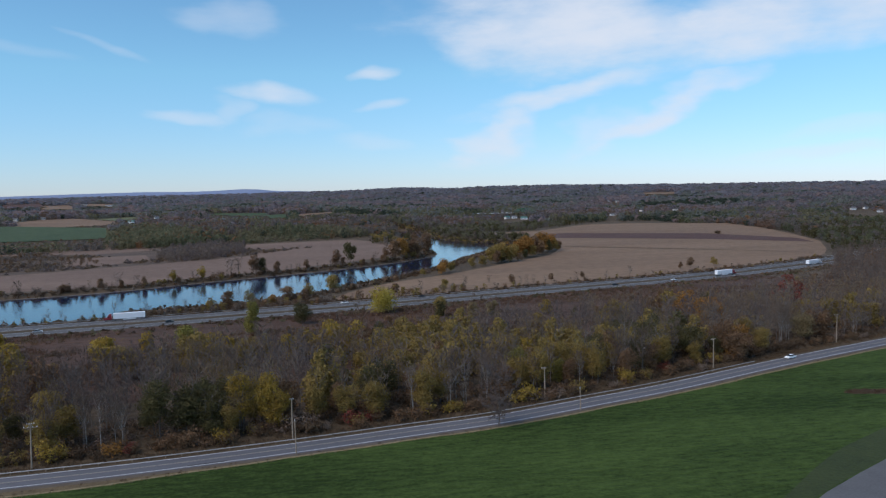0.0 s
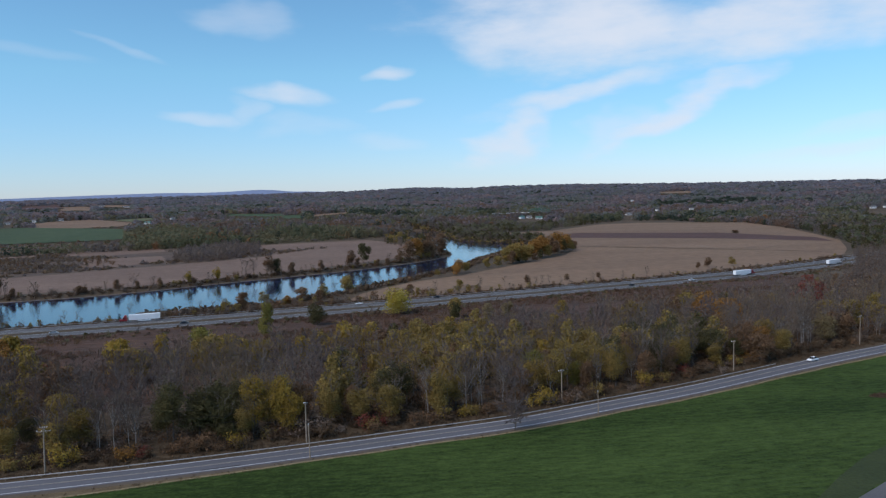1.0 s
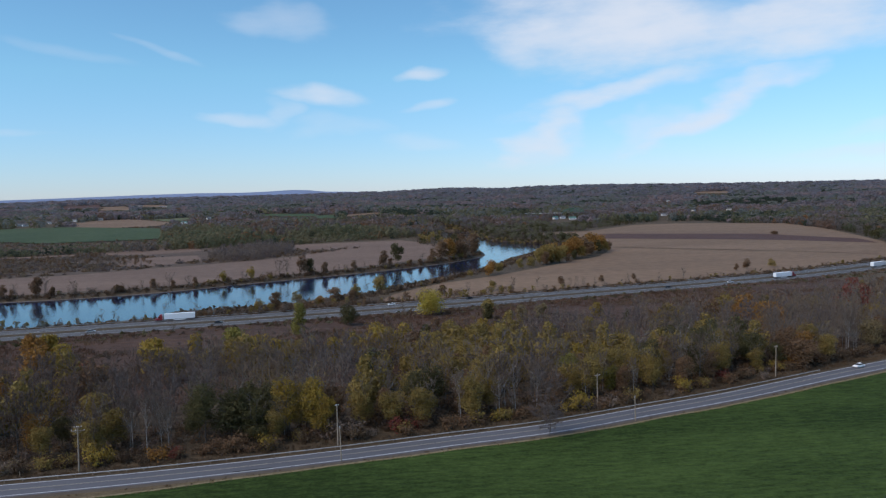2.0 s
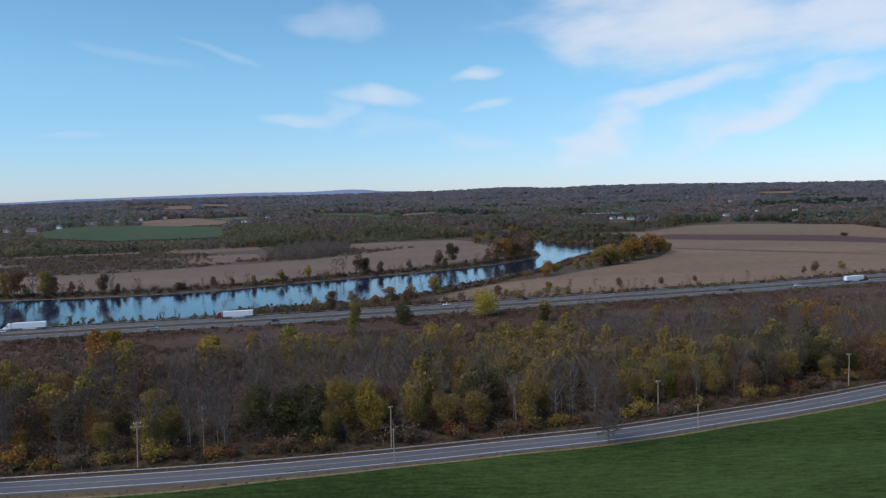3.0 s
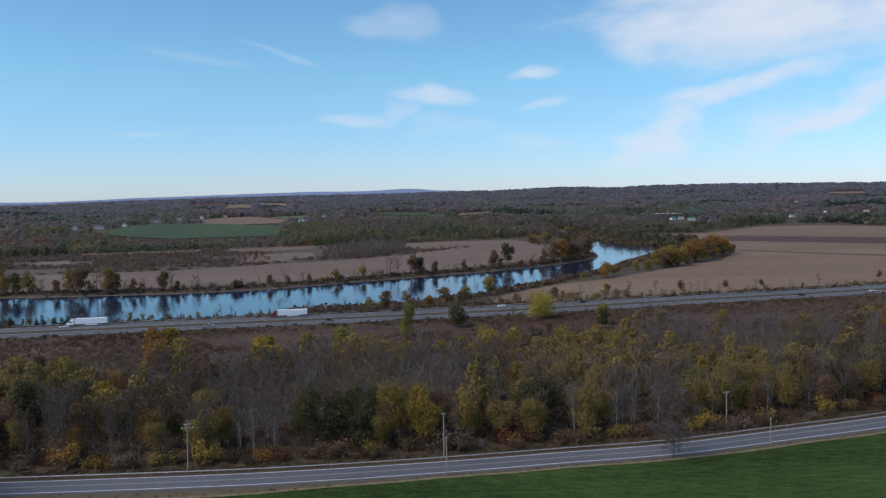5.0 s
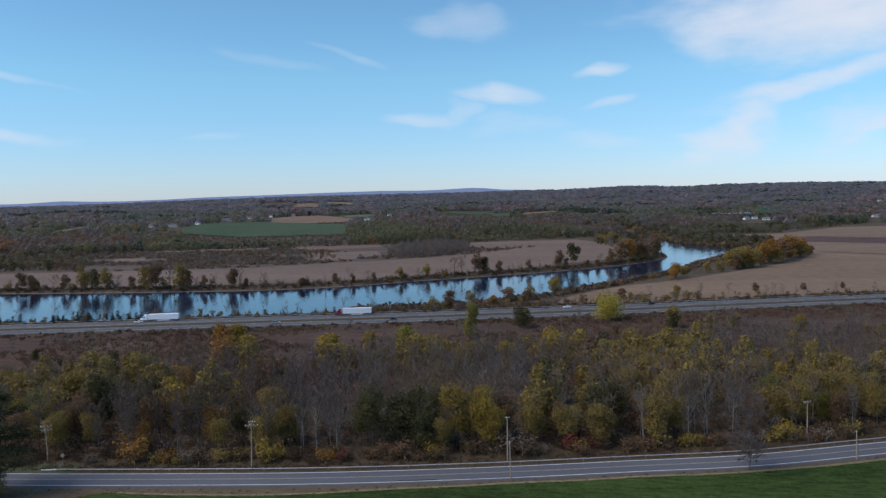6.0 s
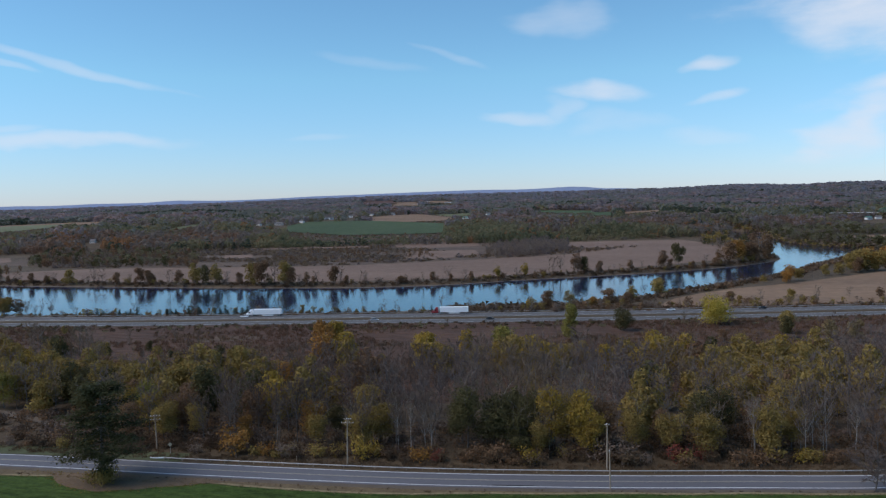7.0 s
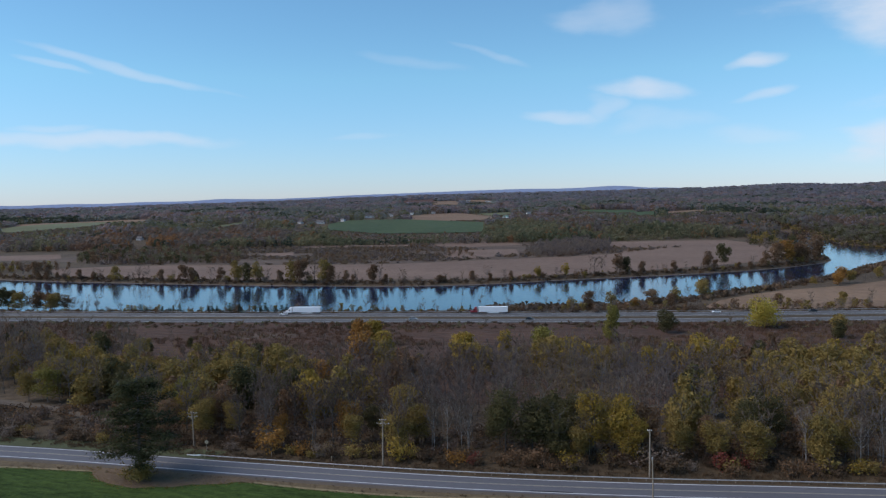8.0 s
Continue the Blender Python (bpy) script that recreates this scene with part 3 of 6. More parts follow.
def grow(seed, tall, wide, base, leafy, n_limb=11, twigs=260, leaves=500, leaf=0.42, sides=5, lean=0.04, light=False, upright=0.0):
    """A broadleaf tree: wood and crown arrays. base: where the crown starts (share of the height); leafy: share of leaves kept."""
    g = np.random.default_rng(seed)
    k = 5
    t = np.linspace(0, 0.92, k + 1)
    bend = np.cumsum(g.normal(0, lean * tall / k, (k + 1, 2)), 0)
    spine = np.c_[bend - bend[0], t * tall]
    rad = (0.008 if light else 0.0105) * tall * (1 - t) ** 0.8 + 0.015
    wood = [tubes(spine[:-1], spine[1:], rad[:-1], rad[1:], sides)]
    hs = np.sort(g.uniform(base, 0.93, n_limb))
    az = np.arange(n_limb) * 2.4 + g.uniform(0, 6.28)
    root = np.stack([np.interp(hs, t, spine[:, i]) for i in range(3)], -1)
    prof = np.sin(np.clip((hs - base) / (1.02 - base), 0, 1) ** 0.7 * np.pi * 0.92 + 0.2) * 0.8 + 0.25
    reach = wide / 2 * prof * g.uniform(0.7, 1.15, n_limb)
    lift = reach * (g.uniform(0.45, 1.1, n_limb) + upright) * (0.6 + hs) * np.clip((1.05 - hs) * 2.2, 0.2, 1) ** (1 if upright else 0)
    tip = root + np.c_[np.cos(az) * reach, np.sin(az) * reach, lift]
    mid = (root + tip) / 2 + g.normal(0, 0.05 * wide, (n_limb, 3)) - [0, 0, 0.03 * tall]
    lr = 0.006 * tall * (1.1 - hs)
    wood += [tubes(root, mid, lr + 0.02, lr * 0.7 + 0.015, 3), tubes(mid, tip, lr * 0.7 + 0.015, np.full(n_limb, 0.012), 3)]
    # side branches
    own = np.repeat(np.arange(n_limb), 4)
    s = g.uniform(0.25, 1, len(own))[:, None]
    start = np.where(s < 0.5, root[own] + (mid - root)[own] * s * 2, mid[own] + (tip - mid)[own] * (s * 2 - 1))
    out = g.normal(size=(len(own), 3)) + (tip - root)[own] / (np.linalg.norm((tip - root)[own], axis=1, keepdims=True)) * 1.1 + [0, 0, 0.5 + upright]
    out /= np.linalg.norm(out, axis=1, keepdims=True)
    end = start + out * (wide * 0.5 * g.uniform(0.22, 0.5, len(own)))[:, None]
    if not light:
        wood.append(tubes(start, end, np.full(len(own), 0.03), np.full(len(own), 0.01), 3))
    crown = []
    if twigs:
        w = g.integers(0, len(own), twigs)
        q = start[w] + (end - start)[w] * g.uniform(0.2, 1.05, twigs)[:, None]
        d = (end - start)[w] / np.linalg.norm((end - start)[w], axis=1, keepdims=True) + 0.6 * g.normal(size=(twigs, 3)) + [0, 0, 0.35 + 0.6 * upright]
        d /= np.linalg.norm(d, axis=1, keepdims=True)
        ln = g.uniform(0.5, 1.5, twigs)[:, None] * wide / 8
        b = np.cross(d, g.normal(size=(twigs, 3)))
        b = b / np.linalg.norm(b, axis=1, keepdims=True) * (0.06 if light else 0.04)
        v = np.stack([q - b, q + b, q + d * ln], 1).reshape(-1, 3)
        crown.append((v, np.arange(3 * twigs).reshape(twigs, 3)))
    if leaves:
        n = 14
        mid_z, rz = (base + 1.0) / 2 * tall, (1.0 - base) / 2 * tall
        way = g.normal(size=(n, 3))
        way /= np.linalg.norm(way, axis=1, keepdims=True)
        lobe = way * g.uniform(0.3, 0.64, (n, 1)) * [wide / 2, wide / 2, rz] + [spine[3, 0], spine[3, 1], mid_z]
        lobe[:, :2] *= np.clip(1.25 - 0.55 * (lobe[:, 2:3] - base * tall) / (tall * (1 - base)), 0.5, 1.2)
        lobe[:4, 2] = tall * g.uniform(max(0.1, base + 0.06), max(0.34, base + 0.12), 4)
        big = g.uniform(0.4, 0.62, n) * wide / 2
        share = big**2 * np.where(g.uniform(size=n) < leafy, 1.0, 0.25)
        w = g.choice(n, leaves, p=share / share.sum())
        out = g.normal(size=(leaves, 3)) + [0, 0, 0.25]
        out /= np.linalg.norm(out, axis=1, keepdims=True)
        c = lobe[w] + out * (big[w] * g.uniform(0.25, 1.08, leaves) ** 0.5)[:, None] * [1, 1, 0.9]
        crown.append(cards(g, c, leaf, out))
    return join(wood), join(crown)


def grow_pine(seed, tall, wide, leaves, leaf=0.5, sides=6):
    g = np.random.default_rng(seed)
    t = np.linspace(0, 1, 6)
    spine = np.c_[g.normal(0, 0.06, (6, 2)) * t[:, None] * 2, t * tall]
    rad = 0.02 * tall * (1 - t) + 0.03
    wood = [tubes(spine[:-1], spine[1:], rad[:-1], rad[1:], sides)]
    n = 58
    hs = np.sort(g.uniform(0.1, 0.98, n))
    az = np.arange(n) * 2.4 + g.normal(0, 0.4, n)
    reach = wide / 2 * np.interp(hs, [0.08, 0.2, 0.45, 0.7, 0.88, 1.0], [0.8, 1.05, 1.0, 0.8, 0.55, 0.22]) * g.uniform(0.45, 1.15, n)
    root = np.c_[np.zeros((n, 2)), hs * tall]
    tip = root + np.c_[np.cos(az) * reach, np.sin(az) * reach, reach * g.uniform(-0.3, 0.28, n)]
    wood.append(tubes(root, tip, np.full(n, 0.005 * tall), np.full(n, 0.02), 3))
    w = g.integers(0, n, leaves)
    s = g.uniform(0.12, 1.05, leaves)[:, None] ** 0.7
    c = root[w] + (tip - root)[w] * s + g.normal(0, 1, (leaves, 3)) * np.array([0.055, 0.055, 0.022]) * wide
    return join(wood), cards(g, c, leaf, np.array([0, 0, 1.0]), 0.4)


def bush(seed, tall, wide, leaves, leaf):
    g = np.random.default_rng(seed)
    n = 7
    az = g.uniform(0, 6.28, n)
    tip = np.c_[np.cos(az) * wide * 0.35, np.sin(az) * wide * 0.35, tall * g.uniform(0.6, 0.95, n)]
    wood = tubes(np.c_[tip[:, :2] * 0.1, np.zeros(n)], tip, np.full(n, 0.04), np.full(n, 0.012), 3)
    hubs = np.vstack([tip, tip * 0.7, tip * [0.8, 0.8, 0.45]])
    c = hubs[g.integers(0, len(hubs), leaves)] + g.normal(0, 1, (leaves, 3)) * [wide * 0.13, wide * 0.13, tall * 0.13]
    c[:, 2] = np.maximum(c[:, 2], 0.1)
    out = c - [0, 0, tall * 0.3]
    out /= np.linalg.norm(out, axis=1, keepdims=True) + 1e-6
    return wood, cards(g, c, leaf, out, 0.8)


def plant(name, wood, crown, kind, bark, m, label, category="tree", group=""):
    """A tree or bush of its own: an empty at its foot with trunk and crown."""
    top = tagged(new(name), label, category, group)
    top.matrix_basis = m
    for nm, arr, mat in (("trunk" if category == "tree" else "stem", wood, bark), ("crown", crown, LEAF[kind])):
        ob = new(nm, mesh_from(nm, *arr, mat))
        ob.parent = top
    return top


LABELS = {
    "bare": "bare grey autumn tree with fine leafless twigs", "olive": "olive-green autumn tree thinning its leaves", "yellow": "yellow-leaved autumn tree with a rounded crown",
    "green": "dark green leafy tree in the woods", "rust": "rust-brown autumn tree with dry leaves", "orange": "orange autumn tree in full colour", "red": "crimson autumn tree among bare ones", "pine": "dark green pine tree with layered boughs",
}
rng = np.random.default_rng(11)

# patterns of each kind: near (full), far (light) and faint
NEAR, FAR, FAINT, SPARSE = {}, {}, {}, {}
for i, kd in enumerate(("bare", "olive", "yellow", "green", "rust", "orange", "red")):
    for v in range(3):
        sd = 100 * i + v
        if kd == "bare":
            NEAR[kd, v] = grow(sd, 14 + v, 7.0 - v * 0.5, 0.3, 0.3, 14, 1300, 400, 0.14, upright=0.8)
            FAR[kd, v] = grow(sd + 50, 13.5 + v, 7.2, 0.3, 0.6, 8, 420, 240, 0.18, 3, light=True, upright=0.9)
            SPARSE[kd, v] = grow(sd + 60, 13.5 + v, 7.2, 0.25, 0.6, 5, 110, 110, 0.34, 3, light=True, upright=0.9)
            FAINT[kd, v] = grow(sd + 70, 12, 7.5, 0.02, 0.8, 2, 24, 60, 0.7, 3, light=True)
        else:
            NEAR[kd, v] = grow(sd, 12.5 + v * 1.5, 8.2 + v * 0.7, 0.24, 0.7, 14, 160, 3800, 0.21)
            FAR[kd, v] = grow(sd + 50, 12 + v * 1.5, 9.0, 0.16, 0.85, 6, 10, 1150, 0.42, 3, light=True)
            FAINT[kd, v] = grow(sd + 70, 12, 9.0, 0.02, 0.95, 3, 0, 84, 1.0, 3, light=True)


def spots(g, x0, x1, y0, y1, gap, tries):
    """Scattered places at least about a gap apart (jittered grid)."""
    xs, ys = np.meshgrid(np.arange(x0, x1, gap), np.arange(y0, y1, gap))
    p = np.c_[xs.ravel(), ys.ravel()] + g.uniform(-0.42, 0.42, (xs.size, 2)) * gap
    return p


# patches of one kind in the woods: x, y, radius, kind
STANDS = [(49, 263, 24, "olive"), (38, 280, 22, "olive"), (66, 268, 14, "olive"), (13, 200, 7, "olive"), (65, 219, 9, "olive"), (5, 295, 12, "yellow"), (-48, 292, 14, "yellow"), (-82, 281, 9, "yellow"),
    (-36, 197, 13, "green"), (21, 206, 9, "green"), (85, 230, 14, "olive"), (119, 250, 14, "olive"), (134, 258, 11, "green"), (-60, 200, 20, "bare"), (154, 243, 9, "rust"), (-92, 252, 5, "rust"), (180, 323, 10, "orange"), (257, 360, 13, "red")]
STANDS += [
    (-154, 225, 16, "olive"), (-132, 223, 18, "olive"), (-121, 238, 13, "olive"), (-201, 223, 14, "olive"), (-190, 195, 9, "yellow"), (-175, 218, 14, "green"), (-137, 194, 7, "yellow"), (-121, 208, 9, "green"), (-134, 204, 7, "rust"),
    (-90, 245, 7, "rust"), (-196, 226, 6, "yellow"), (-103, 214, 7, "yellow"), (-81, 280, 7, "yellow"), (-52, 297, 10, "yellow"), (5, 303, 10, "yellow"), (-108, 246, 14, "bare"), (-79, 242, 22, "bare"), (-52, 257, 24, "bare"), (-12, 262, 24, "bare"), (100, 300, 40, "bare"), (180, 290, 40, "bare"), (-20, 225, 25, "bare")]


def kind_at(g, x, y):
    for sx, sy, sr, kd in STANDS:
        if (x - sx) ** 2 + (y - sy) ** 2 < (sr * g.uniform(0.7, 1.15)) ** 2:
            return kd
    if x > 190:
        return g.choice(["bare", "rust", "olive"], p=[0.76, 0.16, 0.08])
    if y - float(road_y(x)) < 42:
        return g.choice(["bare", "olive", "rust"], p=[0.56, 0.27, 0.17])
    return g.choice(["bare", "olive", "green", "rust", "yellow"], p=[0.5, 0.29, 0.05, 0.12, 0.04])


def wood_far_edge(x):
    """Where the woods give way to the marsh, along x."""
    return np.interp(x, [-420, -300, -250, -215, -190, -173, -141, -115, -90, -60, -40, 0, 30, 60, 100, 150, 200, 260, 330, 400, 420, 480, 640], [300, 286, 268, 272, 246, 240, 252, 255, 263, 284, 295, 297, 305, 310, 318, 334, 349, 374, 428, 512, 540, 588, 690])


wood_spots = spots(rng, -420, 640, 150, 690, 7.1, 0)
wx, wy = wood_spots.T
keep = ((wy > road_y(wx) + 15) & ~((wx < -135) & (wy < np.interp(wx, [-330, -212, -164, -135], [222, 208, 199, 186])))) & (wy < np.minimum(wood_far_edge(wx), highway_y(wx) - np.where(wx > 400, 17, 24))) & (wx > -60 - wy * 0.98) & (wx < 40 + wy * 0.87)
wood_spots = wood_spots[keep]
# single trees that stand out in the woods: x, y, kind, height
WOODS_MIDDLE = [(-94, 263, "red", 9), (-36, 194, "green", 14), (-45, 198, "green", 12), (5, 310, "yellow", 12), (11, 264, "bare_warm", 14), (6, 252, "bare_warm", 12), (-1, 275, "yellow", 6), (35, 286, "olive", 13), (44, 285, "olive", 14), (54, 287, "olive", 14), (34, 256, "olive", 13), (45, 251, "olive", 14), (56, 268, "olive", 13), (27, 235, "olive", 13), (36, 225, "olive", 13), (22, 232, "yellow", 9), (15, 199, "olive", 11), (64, 228, "bright", 12), (68, 230, "olive", 9), (76, 221, "bright", 9), (95, 301, "olive", 12), (89, 366, "straw", 9), (65, 383, "olive", 10), (80, 371, "straw", 8)]
WOODS_EAST = [(94, 235, "green", 13), (113, 263, "green", 13), (119, 267, "green", 14), (120, 250, "green", 14), (118, 238, "green", 13), (133, 251, "green", 13), (108, 232, "green", 12), (104, 250, "olive", 12), (136, 245, "green", 12), (189, 368, "yellow", 9), (198, 363, "orange", 10), (203, 354, "green", 10), (226, 347, "olive", 10), (237, 318, "olive", 11), (236, 307, "orange", 9), (277, 393, "red", 12), (277, 386, "red", 10), (156, 248, "orange", 13), (152, 239, "rust", 11), (165, 246, "olive", 12), (194, 263, "straw", 11), (145, 244, "green", 9)]
WOODS_WEST = [(-213, 241, "yellow", 12), (-220, 234, "olive", 12), (-235, 227, "olive", 12), (-198, 206, "bright", 11), (-206, 206, "olive", 10), (-180, 229, "olive", 12), (-173, 215, "green", 12), (-164, 203, "green", 11), (-139, 199, "bright", 12), (-144, 199, "yellow", 10), (-174, 253, "olive", 12), (-161, 244, "olive", 12), (-159, 256, "olive", 13), (-152, 257, "green", 12), (-141, 250, "olive", 13), (-138, 255, "olive", 12), (-130, 217, "green", 12), (-116, 208, "green", 11), (-132, 200, "rust", 10), (-127, 200, "rust", 10), (-173, 235, "olive", 12)]
WOODS_EDGE = [(-116, 239, "orange", 11), (-136, 317, "orange", 12), (-133, 322, "yellow", 11), (-101, 272, "red", 9), (-82, 295, "yellow", 12), (-76, 287, "olive", 10), (-72, 320, "yellow", 9), (-54, 305, "bright", 13), (-49, 300, "olive", 11), (-41, 313, "yellow", 9), (9, 297, "olive", 12), (14, 256, "bare_warm", 13), (-70, 189, "olive", 10), (-81, 200, "green", 8), (49, 300, "yellow", 13), (-66, 194, "olive", 11), (-74, 208, "olive", 12)]
STANDOUTS = WOODS_MIDDLE + WOODS_EAST + WOODS_WEST + WOODS_EDGE
for x, y, kd, tall in STANDOUTS:
    wood_spots = wood_spots[np.hypot(wood_spots[:, 0] - x, wood_spots[:, 1] - y) > 0.33 * tall]
front = wood_spots[:, 1] - road_y(wood_spots[:, 0])
near_pick = [i for i in np.argsort(front) if -215 < wood_spots[i, 0] < 200][:75]
SPOTS_NEAR, rest = wood_spots[near_pick], np.delete(wood_spots, near_pick, 0)

first = {}
for x, y in SPOTS_NEAR:
    kd = kind_at(rng, x, y)
    pat = kd
    # Darker twigs along this stretch: shade over the woods put into their colour
    kd = "bare_dark" if kd == "bare" and -125 < x < -55 else kd
    v = int(rng.integers(3))
    m = pose(x, y, float(land(x, y)) - 0.1, rng.normal(0, 2), rng.normal(0, 2), rng.uniform(0, 360)) @ Matrix.Diagonal((*[rng.uniform(0.75, 1.2)] * 3, 1))
    if (kd, v) in first:
        ob = copy_thing(first[kd, v], m)
        ob.scale = m.to_scale()
    else:
        first[kd, v] = plant("tree", *NEAR[pat, v], kd, M_PALE_BARK if pat == "bare" and v == 1 else M_BARK, m, LABELS.get(kd, "bare dark-brown autumn tree with fine leafless twigs"), "tree", "trees of the roadside woods")


def mass(name, pts, pats, mat_wood, kind, label, g, lo=0.7, hi=1.05, category="woods", sink=0.1, tall=None):
    """Many plants in one mesh."""
    if not len(pts):
        return None
    vs, fs, which, k = [], [], [], 0
    for n, (wood, crown) in enumerate(pats):
        mine = pts[n :: len(pats)]
        if not len(mine):
            continue
        a, s = g.uniform(0, 6.28, len(mine)), g.uniform(lo, hi, len(mine))
        z = land(mine[:, 0], mine[:, 1]) - sink
        for arr, slot in ((wood, 0), (crown, 1)):
            if arr is None:
                continue
            v, f = arr[0], thirds(arr[1])
            c, sn = np.cos(a)[:, None], np.sin(a)[:, None]
            g_up = g.uniform(0.8, 1.2, (len(mine), 1)) * (1.0 + 0.35 * waves(mine[:, :1], mine[:, 1:2], 60, 12) * np.clip(2 - np.hypot(mine[:, :1], mine[:, 1:2]) / 1500, 0, 1)) if tall is not None and tall > 0.7 else g.uniform(0.85, 1.15, (len(mine), 1))
            w = np.stack([(v[:, 0] * c - v[:, 1] * sn) * s[:, None] + mine[:, :1], (v[:, 0] * sn + v[:, 1] * c) * s[:, None] + mine[:, 1:2], v[:, 2] * (s if tall is None else np.full(len(s), tall))[:, None] * g_up + z[:, None]], -1)
            vs.append(w.reshape(-1, 3))
            fs.append((f[None] + (np.arange(len(mine)) * len(v))[:, None, None]).reshape(-1, f.shape[1]) + k)
            which.append(np.full(len(mine) * len(f), slot))
            k += len(mine) * len(v)
    ob = new(name, mesh_from(name, np.concatenate(vs), np.concatenate(fs), [mat_wood, LEAF_STUFF[kind]], np.concatenate(which)))
    return tagged(ob, label, category, kind="stuff")


kinds = np.array([kind_at(rng, x, y) for x, y in rest], dtype="<U12")
away = np.hypot(*rest.T)
hue = waves(*rest.T, 16, 71) + rng.normal(0, 0.3, len(rest))
kinds[(away >= 390) & np.isin(kinds, ["yellow", "olive", "green"]) & (rng.uniform(size=len(rest)) < 0.85)] = "bare"
# Same stretch in the tone with shade put in; darker also far east
kinds[(kinds == "bare") & ((np.abs(rest[:, 0] + 92 - 12 * hue) < 34) | (rest[:, 0] > 285 + 40 * hue))] = "bare_dark"
kinds[(kinds == "bare") & (hue > 0.3)] = "bare_warm"
kinds[(kinds == "bare") & (hue < -0.3)] = "bare_mauve"
for kd in sorted(set(str(q) for q in kinds)):
    pat = kd.split("_")[0]
    mass("woodland", rest[(kinds == kd) & (away < 390)], [FAR[pat, v] for v in range(3)], M_BARK, kd, {"bare": "leafless grey-brown autumn woods behind the road", "bare_warm": "leafless warm brown autumn woods behind the road", "bare_dark": "leafless dark brown autumn woods behind the road", "bare_mauve": "leafless mauve-grey autumn woods behind the road"}.get(kd, kd + " autumn woods behind the road"), rng, 0.8, 1.22)
    if (away[kinds == kd] >= 390).any():
        mass("woodland", rest[(kinds == kd) & (away >= 390)], [SPARSE[pat, v] if pat == "bare" else FAINT[pat, v] for v in range(3)], M_BARK, kd, {"bare": "leafless grey-brown autumn woods behind the road", "bare_warm": "leafless warm brown autumn woods behind the road", "bare_dark": "leafless dark brown autumn woods behind the road", "bare_mauve": "leafless mauve-grey autumn woods behind the road"}.get(kd, kd + " autumn woods behind the road"), rng, 0.8, 1.22)



# ---- far bank, brush and hillside woods ----
FAR_GREEN = [(-680, 1381), (-704, 1530), (-586, 1553), (-464, 1506), (-382, 1479), (-316, 1219), (-394, 1192), (-480, 1173), (-607, 1230)]
FAR_TAN = [(-624, 1705), (-629, 1814), (-564, 1906), (-424, 1724), (-394, 1579), (-451, 1527), (-516, 1497), (-553, 1518)]
FAR_LAWN = [(-517, 1862), (-441, 1959), (-406, 1860), (-420, 1738)]
LEFT_GREEN = [(-1356, 1220), (-1385, 1283), (-1346, 1414), (-1279, 1485), (-1179, 1295), (-1219, 1167), (-1260, 1135)]
LEFT_TAN = [(-891, 804), (-813, 831), (-753, 772), (-753, 735), (-808, 731)]
RIGHT_TAN = [(1020, 1288), (1045, 1340), (1121, 1309), (1063, 1195), (1023, 1193)]
BROWN = [(-945, 2793), (-1005, 3257), (-917, 3120), (-829, 2788)]
SLOPE = [(-896, 1330), (-954, 1502), (-884, 1405), (-850, 1221)]
PALE = [(-2185, 1961), (-1972, 1942), (-1818, 1791), (-2008, 1805)]
STRIP_C = [(-514, 866), (-482, 881), (-451, 823), (-471, 794)]
STRIP_D = [(-559, 993), (-417, 1015), (-377, 1031), (-360, 983), (-494, 956)]
STRIP_E = [(-354, 1055), (-233, 1088), (-213, 1028), (-284, 979), (-338, 1006)]
STRIP_F = [(-289, 924), (-203, 944), (-180, 866), (-221, 803), (-250, 798)]
STRIP_G = [(-222, 1032), (-70, 1101), (57, 1135), (91, 1039), (-61, 957), (-77, 983)]
FAINT_SHAPE = {"hill_green": "green", "hill_olive": "olive", "hill_grey": "bare", "bare_dark": "bare", "bare_mauve": "bare"}
BRUSH = [
    ([(-656, 676), (-622, 690), (-446, 706), (-500, 800), (-572, 910), (-806, 896)], 10, 0.95, ["hill_olive", "bare_dark", "rust", "green", "bare"], "mixed olive and bare trees on the far bank"),
    ([(-168, 811), (-121, 822), (-74, 906), (-91, 1030), (-143, 1080), (-200, 987)], 6, 0.95, ["bare", "bare_mauve", "bare"], "dense bare grey thicket beside the stubble field"),
    ([(-450, 742), (-307, 770), (-221, 834), (-264, 940), (-360, 1020), (-430, 900)], 10, 0.5, ["bare", "rust", "bare"], "low brown brush between the stubble fields"),
    ([(-900, 560), (-640, 585), (-600, 640), (-680, 680), (-900, 640)], 10, 0.7, ["bare", "rust", "olive"], "brown brush along the far river bank"),
    ([(515, 645), (600, 655), (1000, 950), (1000, 1250), (780, 1270), (735, 1100), (632, 915), (585, 800), (533, 700)], 12, 1.2, ["bare_dark", "green", "hill_grey", "hill_green"], "grey-green woods beyond the stubble field"),
    ([(230, 985), (330, 1080), (430, 1380), (330, 1420), (215, 1330), (200, 1080)], 11, 1.05, ["green", "hill_olive", "hill_grey"], "dark green woods on the river's north shore"),
    ([(215, 1330), (330, 1425), (450, 1470), (560, 1440), (530, 1405), (430, 1296), (366, 1230), (240, 1214), (205, 1180)], 11, 0.85, ["green", "hill_grey", "hill_olive"], "mixed trees behind the stubble field by the river"),
]
